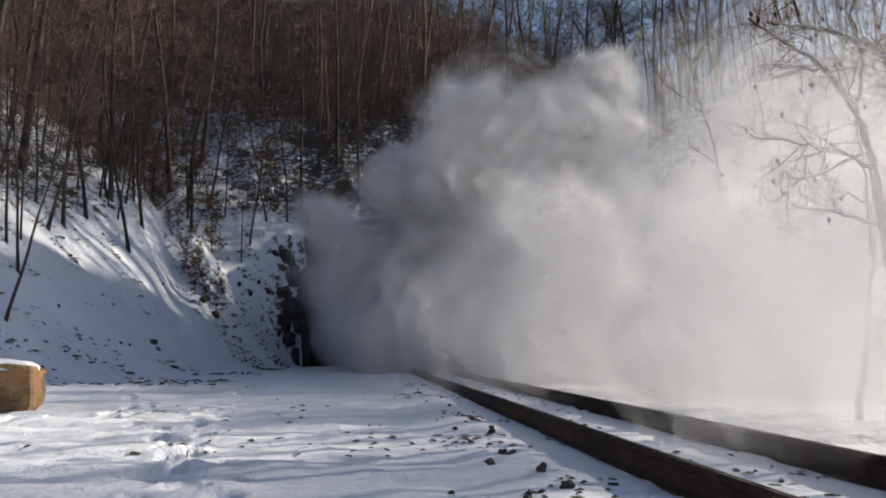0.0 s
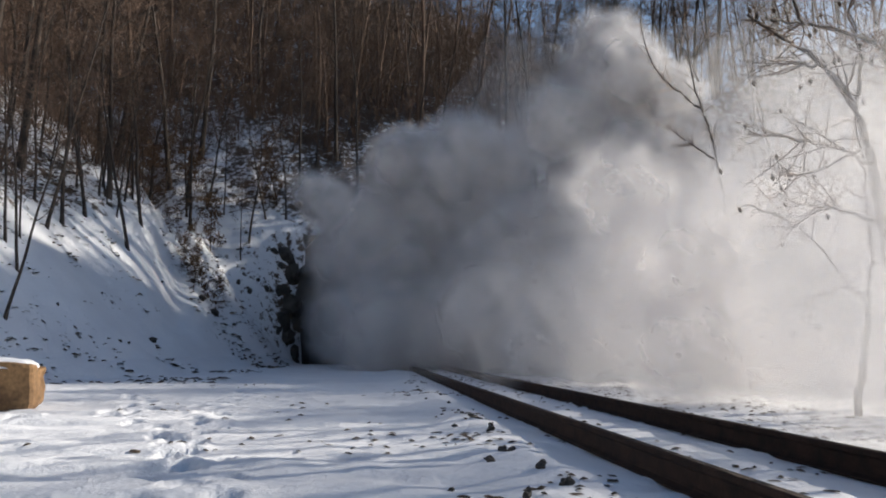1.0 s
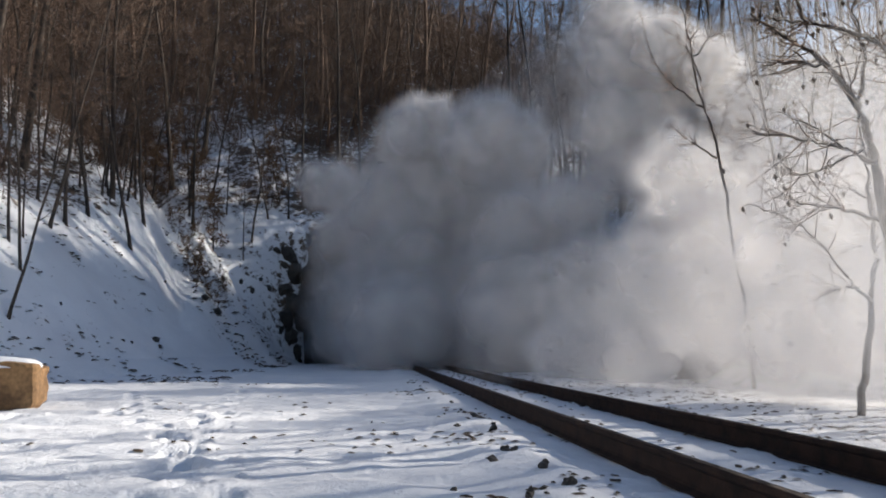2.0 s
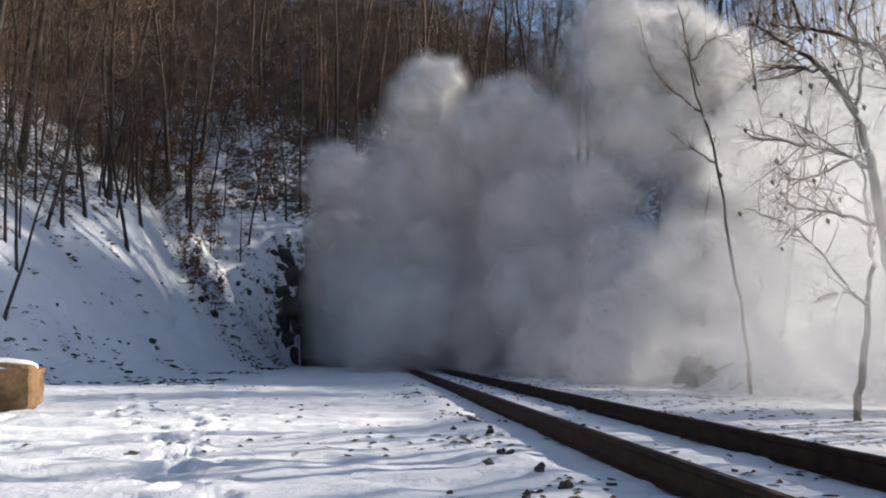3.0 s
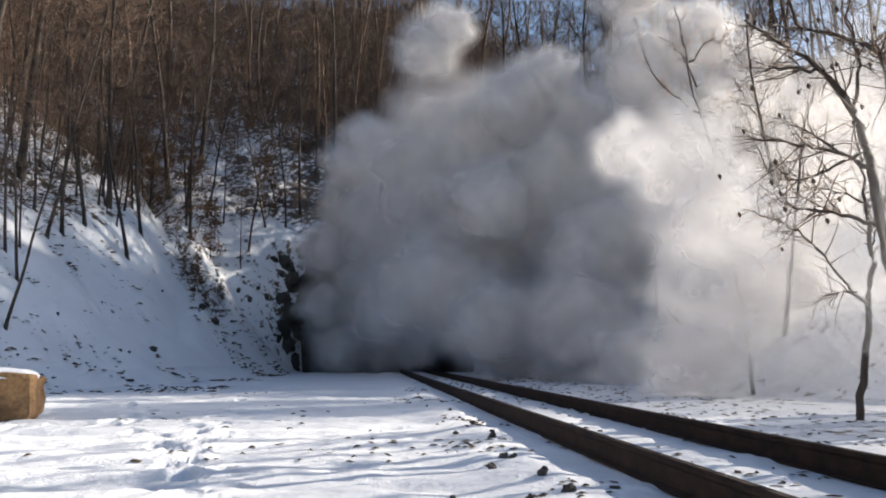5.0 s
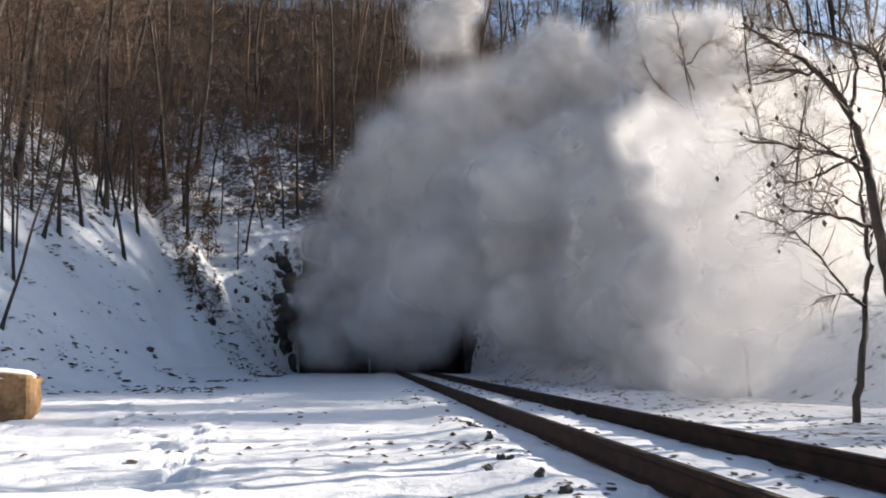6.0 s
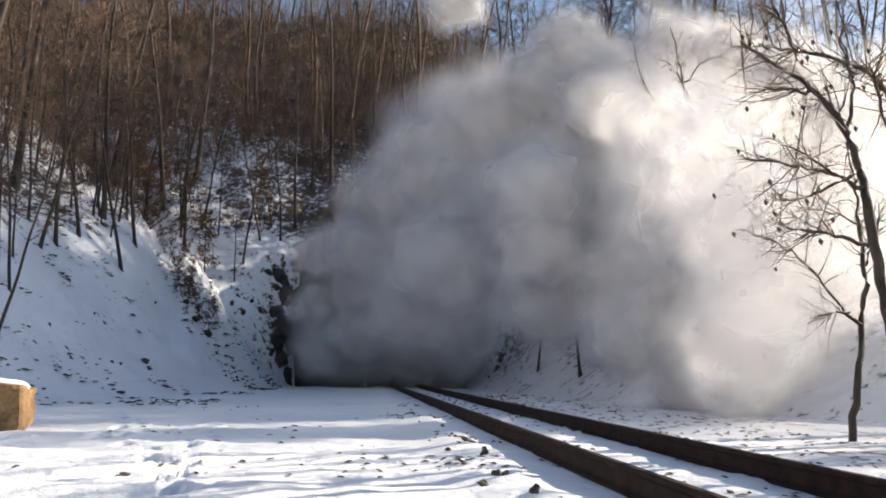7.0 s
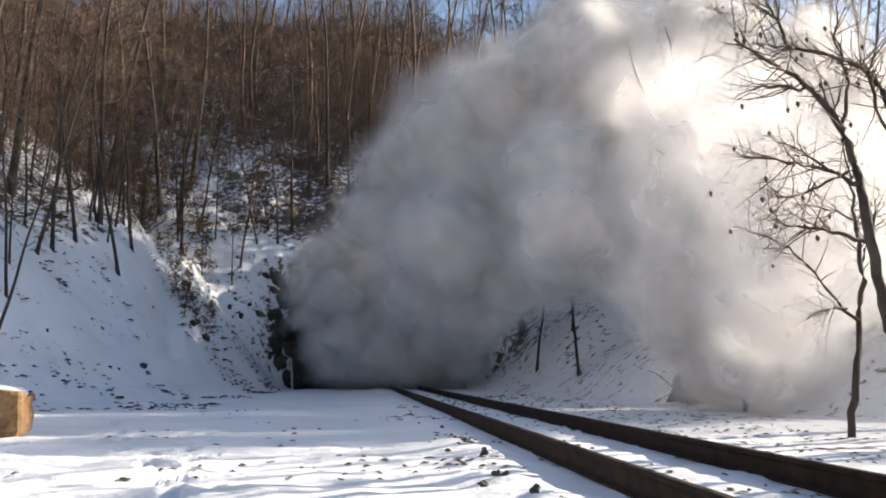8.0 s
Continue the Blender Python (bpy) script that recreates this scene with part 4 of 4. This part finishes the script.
    walk(build_puff(35, 3.86), puff_rows([(0.0, 1.19, 39.0, 4.81), (1.5, 1.91, 39.0, 6.87), (3.5, 2.86, 39.0, 8.48), (4.5, 3.13, 39.0, 9.27), (6.5, 4.2, 39.0, 10.58), (8.0, 4.98, 39.0, 11.97)], 6))
    walk(build_puff(36, 4.03), puff_rows([(0.0, 1.99, 38.0, 3.11), (1.5, 2.43, 38.0, 4.0), (3.5, 3.66, 38.0, 5.28), (4.5, 4.15, 38.0, 6.57), (6.5, 5.21, 38.0, 8.11), (8.0, 5.69, 38.0, 9.99)], -5))
    walk(build_puff(37, 3.71), puff_rows([(0.0, 6.35, 35.0, 4.51), (1.5, 7.04, 35.0, 5.34), (3.5, 7.96, 35.0, 7.36), (4.5, 8.47, 35.0, 8.26), (6.5, 9.79, 35.0, 10.31), (8.0, 10.6, 35.0, 12.93)], 4))
    walk(build_puff(38, 3.5), puff_rows([(0.0, 4.79, 33.0, 2.39), (1.5, 5.67, 33.0, 2.69), (3.5, 7.98, 33.0, 3.86), (4.5, 9.4, 33.0, 4.93), (6.5, 11.43, 33.0, 7.09), (8.0, 12.72, 33.0, 9.5)], -3))
    walk(build_puff(39, 3.56), puff_rows([(0.0, 1.9, 36.0, 1.73), (1.5, 1.81, 36.0, 2.05), (3.5, 2.47, 36.0, 2.97), (4.5, 3.15, 36.0, 3.67), (6.5, 4.16, 36.0, 5.35), (8.0, 4.32, 36.0, 6.83)], 6))
    walk(build_puff(40, 3.73), puff_rows([(0.0, 0.54, 50.0, 2.38), (1.5, 0.04, 48.0, 3.43), (3.5, 0.49, 44.0, 5.25), (4.5, 1.02, 44.0, 7.41), (6.5, 1.89, 44.0, 9.46), (8.0, 3.36, 44.0, 12.01)], -5))
    walk(build_puff(41, 2.55), puff_rows([(0.0, 3.08, 38.0, 2.05), (3.5, 6.24, 34.0, 1.72), (4.5, 8.04, 30.0, 1.95), (6.5, 9.86, 30.0, 3.62), (8.0, 11.21, 30.0, 5.74)], 4))
    walk(build_puff(42, 2.57), puff_rows([(0.0, 3.41, 42.0, 1.59), (3.5, 3.98, 38.0, 1.5), (4.5, 4.77, 33.0, 2.04), (6.5, 7.41, 33.0, 3.37), (8.0, 8.57, 33.0, 5.68)], -3))
    walk(build_puff(43, 2.83), puff_rows([(0.0, 1.4, 56.0, 1.79), (3.5, 2.05, 50.0, 2.35), (4.5, 1.43, 46.0, 3.13), (6.5, 2.36, 40.0, 3.52), (8.0, 3.65, 40.0, 4.87)], 6))
    walk(build_puff(44, 2.55), puff_rows([(0.0, 0.23, 60.0, 2.26), (3.5, 0.73, 56.0, 2.11), (4.5, 1.21, 50.0, 2.27), (6.5, 0.14, 46.0, 3.24), (8.0, -0.32, 46.0, 3.16)], -5))
    walk(build_puff(45, 2.42), puff_rows([(0.0, 0.67, 62.0, 2.31), (4.5, 1.75, 56.0, 2.44), (6.5, 4.03, 46.0, 2.96), (8.0, 5.93, 38.0, 4.15)], 4))
    walk(build_puff(46, 2.04), puff_rows([(0.0, 0.69, 64.0, 2.35), (4.5, 1.41, 58.0, 2.09), (6.5, 5.34, 46.0, 2.65), (8.0, 6.94, 36.0, 5.03)], -3))
    walk(build_puff(47, 2.28), puff_rows([(0.0, 0.72, 66.0, 2.4), (4.5, 1.5, 62.0, 2.6), (6.5, 1.92, 50.0, 2.06), (8.0, 1.62, 46.0, 2.21)], 6))
    walk(build_puff(48, 2.28), puff_rows([(0.0, 0.72, 66.0, 2.4), (4.5, 1.5, 62.0, 2.6), (6.5, 4.56, 52.0, 2.13), (8.0, 4.53, 46.0, 2.86)], -5))
    walk(build_puff(49, 1.95), puff_rows([(0.0, 0.74, 68.0, 2.45), (4.5, 1.6, 66.0, 2.72), (6.5, 2.72, 60.0, 2.72), (8.0, -0.32, 49.0, 2.29)], 4))
    walk(build_wisp(50, 2.02), puff_rows([(0.0, 6.98, 11.0, 1.46), (1.0, 8.79, 11.0, 1.92), (3.0, 12.68, 11.0, 3.4), (8.0, 23.21, 11.0, 5.37)], -3))
    walk(build_wisp(51, 2.21), puff_rows([(0.0, 6.65, 12.0, 0.97), (1.0, 9.04, 12.0, 1.1), (3.0, 12.62, 12.0, 2.16), (8.0, 22.18, 12.0, 3.53)], 6))
    walk(build_wisp(52, 2.38), puff_rows([(0.0, 6.16, 14.0, 1.17), (1.0, 8.0, 14.0, 1.12), (3.0, 11.2, 14.0, 2.3), (8.0, 19.02, 14.0, 3.84)], -5))
    walk(build_wisp(53, 2.71), puff_rows([(0.0, 5.85, 16.0, 1.66), (1.0, 8.05, 16.0, 1.62), (3.0, 10.18, 16.0, 1.73), (4.5, 11.47, 16.0, 2.44), (8.0, 17.46, 16.0, 4.83)], 4))
    walk(build_wisp(54, 3.05), puff_rows([(0.0, 4.57, 18.0, 1.47), (1.0, 7.27, 18.0, 1.69), (3.0, 10.31, 18.0, 1.42), (4.5, 14.04, 18.0, 2.37), (8.0, 21.03, 18.0, 3.88)], -3))
    walk(build_wisp(55, 2.02), puff_rows([(0.0, 9.01, 13.0, 3.85), (1.0, 10.57, 13.0, 4.34), (8.0, 21.15, 13.0, 8.34)], 6))
    walk(build_wisp(56, 3.73), puff_rows([(0.0, 12.63, 24.0, 6.81), (3.0, 15.2, 24.0, 7.67), (4.5, 15.58, 24.0, 7.26), (6.0, 15.69, 24.0, 7.01), (8.0, 15.56, 24.0, 6.93)], -5))
    walk(build_wisp(57, 3.11), puff_rows([(0.0, 7.29, 20.0, 1.28), (1.5, 9.5, 20.0, 1.16), (3.0, 11.12, 20.0, 1.04), (4.5, 11.54, 20.0, 1.32), (6.0, 11.79, 20.0, 1.11), (8.0, 12.15, 20.0, 1.78)], 4))
    walk(build_wisp(58, 2.83), puff_rows([(0.0, 3.62, 20.0, 1.24), (3.0, 7.31, 20.0, 0.71), (4.5, 9.5, 20.0, 0.59), (6.0, 10.84, 20.0, 0.81), (8.0, 11.33, 20.0, 1.34)], -3))
    walk(build_wisp(59, 4.24), puff_rows([(0.0, 5.45, 30.0, 7.96), (3.0, 8.86, 30.0, 9.22), (6.0, 13.75, 30.0, 11.19), (8.0, 16.55, 30.0, 12.44)], 6))
    walk(build_wisp(60, 3.68), puff_rows([(0.0, 6.65, 26.0, 6.1), (1.5, 12.47, 26.0, 4.12), (3.0, 15.67, 26.0, 4.99), (6.0, 16.83, 26.0, 5.09), (8.0, 17.08, 26.0, 5.01)], -5))
    walk(build_puff(61, 2.33), puff_rows([(0.0, 0.72, 66.0, 2.4), (4.5, 1.45, 60.0, 2.55), (6.5, 0.19, 50.0, 1.36), (8.0, 0.68, 47.0, 1.58)], 4))
    walk(build_puff(62, 2.33), puff_rows([(0.0, 0.73, 67.0, 2.42), (4.5, 1.5, 62.0, 2.6), (6.5, 2.99, 50.0, 1.38), (8.0, 3.3, 47.0, 1.59)], -3))
    walk(build_puff(63, 2.33), puff_rows([(0.0, 0.73, 67.0, 2.42), (4.5, 1.55, 64.0, 2.66), (6.5, 5.81, 50.0, 1.75), (8.0, 5.96, 47.0, 1.92)], 6))
    walk(build_puff(64, 1.99), puff_rows([(0.0, -1.88, 50.0, 1.66), (3.5, -1.33, 47.0, 1.23), (4.5, -1.14, 47.0, 1.2), (6.5, -2.11, 47.0, 1.96), (8.0, -1.28, 47.0, 1.91)], -5))
    walk(build_puff(65, 2.33), puff_rows([(0.0, -0.14, 50.0, 1.33), (3.5, 0.31, 47.0, 0.93), (4.5, 1.15, 47.0, 1.21), (6.5, 2.79, 47.0, 2.33), (8.0, 2.29, 47.0, 4.21)], 4))
    walk(build_wisp(66, 3.22), puff_rows([(0.0, 11.15, 19.0, 7.4), (1.0, 12.12, 19.0, 7.64), (3.0, 14.06, 19.0, 8.78), (8.0, 21.58, 19.0, 11.3)], -3))
    walk(build_wisp(67, 3.39), puff_rows([(0.0, 9.69, 20.0, 4.57), (1.0, 11.6, 20.0, 4.52), (3.0, 13.9, 20.0, 5.48), (8.0, 20.39, 20.0, 8.27)], 6))
    walk(build_wisp(68, 2.64), puff_rows([(0.0, 10.89, 17.0, 3.56), (1.0, 11.72, 17.0, 3.37), (3.0, 12.93, 17.0, 2.85), (4.5, 15.03, 17.0, 3.22), (8.0, 19.86, 17.0, 3.72)], -5))
    walk(build_soft(69, 1.79), puff_rows([(0.0, 6.42, 22.0, 3.21), (1.0, 8.11, 22.0, 3.63), (1.5, 8.87, 22.0, 3.76), (3.0, 13.62, 22.0, 4.7), (4.5, 16.88, 22.0, 5.58), (8.0, 24.15, 22.0, 7.22)], 4))
    walk(build_soft(70, 1.71), puff_rows([(0.0, 5.64, 21.0, 1.57), (1.0, 7.38, 21.0, 1.66), (1.5, 8.25, 21.0, 1.77), (3.0, 13.05, 21.0, 2.31), (4.5, 16.76, 21.0, 2.94), (8.0, 24.54, 21.0, 4.38)], -3))
    walk(build_soft(71, 1.63), puff_rows([(0.0, 5.29, 22.0, 4.8), (1.0, 7.32, 22.0, 5.42), (1.5, 8.25, 22.0, 5.56), (3.0, 11.28, 22.0, 6.83), (4.5, 13.46, 22.0, 7.75), (8.0, 17.8, 22.0, 10.69)], 6))
    walk(build_soft(72, 1.63), puff_rows([(0.0, 7.28, 20.0, 0.7), (1.0, 8.97, 20.0, 1.21), (1.5, 9.96, 20.0, 1.31), (3.0, 14.32, 20.0, 1.97), (8.0, 25.32, 20.0, 5.07)], -5))
    walk(build_soft(73, 1.61), puff_rows([(0.0, 5.22, 24.0, 1.15), (1.0, 7.17, 24.0, 1.07), (1.5, 7.79, 24.0, 0.85), (3.0, 9.31, 24.0, 0.68), (4.5, 10.51, 24.0, 0.71), (8.0, 13.61, 24.0, 1.6)], 4))
    walk(build_soft(74, 1.7), puff_rows([(0.0, 6.11, 24.0, 2.71), (1.0, 7.56, 24.0, 2.98), (1.5, 8.2, 24.0, 3.11), (3.0, 10.32, 24.0, 4.03), (4.5, 11.61, 24.0, 4.6), (8.0, 15.01, 24.0, 7.49)], -3))
    walk(build_soft(75, 2.02), puff_rows([(0.0, 8.59, 26.0, 5.19), (1.0, 11.6, 26.0, 5.14), (1.5, 12.3, 26.0, 5.09), (3.0, 15.11, 26.0, 6.17), (4.5, 15.97, 26.0, 6.76), (8.0, 18.72, 26.0, 9.16)], 6))
    walk(build_puff(76, 2.33), puff_rows([(0.0, 1.92, 50.0, 3.1), (3.5, 4.42, 40.0, 6.39), (4.5, 5.24, 36.0, 7.34), (6.5, 6.34, 30.0, 7.76), (8.0, 7.77, 30.0, 9.07)], -5))
    walk(build_puff(77, 2.1), puff_rows([(0.0, 1.65, 52.0, 2.45), (3.5, 4.07, 42.0, 3.94), (4.5, 5.24, 38.0, 5.2), (6.5, 6.97, 32.0, 5.62), (8.0, 7.24, 27.0, 6.01)], 4))
    walk(build_soft(78, 1.87), puff_rows([(0.0, 7.65, 30.0, 4.69), (3.0, 12.5, 28.0, 5.62), (4.5, 13.69, 26.0, 6.71), (6.0, 14.11, 24.0, 6.59), (8.0, 13.4, 22.0, 6.93)], -3))
    walk(build_soft(79, 1.78), puff_rows([(0.0, 6.53, 30.0, 2.28), (3.0, 10.29, 28.0, 3.07), (4.5, 12.35, 26.0, 4.32), (6.0, 14.17, 24.0, 4.38), (8.0, 13.48, 21.0, 4.54)], 6))
    walk(build_soft(80, 1.56), puff_rows([(0.0, 5.44, 30.0, 1.42), (3.0, 9.21, 28.0, 1.43), (4.5, 10.75, 24.0, 2.1), (6.0, 12.17, 22.0, 2.1), (8.0, 12.35, 20.0, 2.23)], -5))
    walk(build_soft(81, 1.7), puff_rows([(0.0, 7.43, 34.0, 7.68), (3.0, 11.86, 30.0, 9.1), (4.5, 13.34, 28.0, 9.95), (6.0, 13.55, 26.0, 9.46), (8.0, 13.4, 24.0, 9.55)], 4))
    walk(build_puff(82, 1.64), puff_rows([(0.0, 7.45, 29.0, 9.55), (1.0, 10.2, 29.0, 11.56), (1.5, 10.79, 29.0, 12.18), (3.0, 12.03, 29.0, 13.17), (4.5, 12.81, 29.0, 13.47), (6.0, 13.62, 29.0, 13.17), (8.0, 14.95, 29.0, 14.39)], -3))
    walk(build_puff(83, 1.44), puff_rows([(0.0, 9.21, 29.0, 9.4), (1.0, 11.76, 29.0, 10.94), (3.0, 13.86, 29.0, 12.57), (4.5, 14.85, 29.0, 12.38), (6.0, 16.38, 29.0, 12.12), (8.0, 17.78, 29.0, 13.56)], 6))
    walk(build_wisp(84, 1.34), puff_rows([(0.0, 4.05, 7.0, 1.14), (0.8, 5.01, 7.0, 1.34), (1.5, 6.14, 7.0, 1.64), (3.0, 9.29, 7.0, 2.23), (8.0, 22.94, 7.0, 3.32)], -5))
    walk(build_wisp(85, 1.43), puff_rows([(0.0, 4.55, 7.5, 2.87), (0.8, 5.36, 7.5, 2.99), (1.5, 6.39, 7.5, 3.1), (3.0, 9.48, 7.5, 3.87), (8.0, 25.7, 7.5, 5.89)], 4))
    walk(build_wisp(86, 1.47), puff_rows([(0.0, 4.13, 8.0, 0.99), (0.8, 5.45, 8.0, 1.04), (1.5, 6.64, 8.0, 1.13), (3.0, 9.79, 8.0, 1.63), (8.0, 25.47, 8.0, 2.08)], -3))
    walk(build_puff(87, 2.38), puff_rows([(0.0, 0.22, 56.0, 2.16), (3.5, -0.07, 50.0, 3.01), (4.5, 0.13, 48.0, 4.57), (6.5, 0.05, 42.0, 6.6), (8.0, 0.95, 42.0, 8.97)], 6))
    walk(build_puff(88, 2.26), puff_rows([(0.0, 0.63, 58.0, 2.22), (3.5, 0.61, 50.0, 3.73), (4.5, 1.41, 46.0, 5.73), (6.5, 2.01, 40.0, 8.4), (8.0, 3.2, 40.0, 12.2)], -5))
    walk(build_puff(89, 2.12), puff_rows([(0.0, 0.65, 60.0, 2.26), (3.5, 1.04, 52.0, 2.39), (4.5, 1.49, 48.0, 3.9), (6.5, 2.9, 40.0, 6.39), (8.0, 4.52, 40.0, 9.84)], 4))
    walk(build_puff(90, 2.07), puff_rows([(0.0, 0.23, 60.0, 2.26), (3.5, 0.51, 54.0, 2.25), (4.5, 0.51, 50.0, 2.62), (6.5, -0.22, 46.0, 4.85), (8.0, 0.52, 45.0, 6.45)], -3))
    walk(build_puff(91, 2.07), puff_rows([(0.0, 0.24, 62.0, 2.3), (3.5, 0.53, 56.0, 2.3), (4.5, 0.55, 54.0, 2.38), (6.5, 0.16, 48.0, 2.67), (8.0, -0.98, 45.0, 5.32)], 6))
    walk(build_soft(92, 1.15), puff_rows([(0.0, 5.3, 14.0, 1.0), (1.5, 6.5, 14.0, 1.1), (3.0, 10.9, 14.0, 1.6), (8.0, 22.0, 14.0, 3.0)], 4))
    walk(build_soft(93, 1.2), puff_rows([(0.0, 5.6, 14.5, 2.7), (1.5, 6.8, 14.5, 2.9), (3.0, 11.2, 14.5, 3.5), (8.0, 22.5, 14.5, 6.0)], -3))
    walk(build_soft(94, 1.2), puff_rows([(0.0, 6.7, 14.0, 1.2), (1.5, 8.1, 14.0, 1.3), (3.0, 11.8, 14.0, 1.9), (8.0, 23.0, 14.0, 4.0)], 5))
    walk(build_soft(95, 1.2), puff_rows([(0.0, 6.6, 13.5, 3.3), (1.5, 7.8, 13.5, 3.5), (3.0, 11.5, 13.5, 4.2), (8.0, 22.0, 13.5, 7.0)], -4))
    walk(build_wisp(96, 1.5), puff_rows([(0.0, 4.7, 6.6, 0.6), (1.5, 5.7, 6.6, 0.9), (3.0, 6.9, 6.6, 1.4), (8.0, 17.0, 6.6, 3.0)], 4))
    walk(build_wisp(98, 1.7), puff_rows([(0.0, 4.6, 7.6, 2.2), (1.5, 5.5, 7.6, 2.4), (3.0, 5.9, 7.6, 2.6), (4.5, 6.7, 7.6, 3.0), (6.0, 8.8, 7.6, 3.4), (8.0, 13.0, 7.6, 4.2)], 3))
    walk(build_wisp(99, 1.7), puff_rows([(0.0, 5.6, 7.8, 0.9), (1.5, 5.9, 7.8, 1.1), (3.0, 6.2, 7.8, 1.2), (4.5, 6.8, 7.8, 1.5), (6.0, 9.0, 7.8, 2.0), (8.0, 13.0, 7.8, 3.0)], -3))
motions()
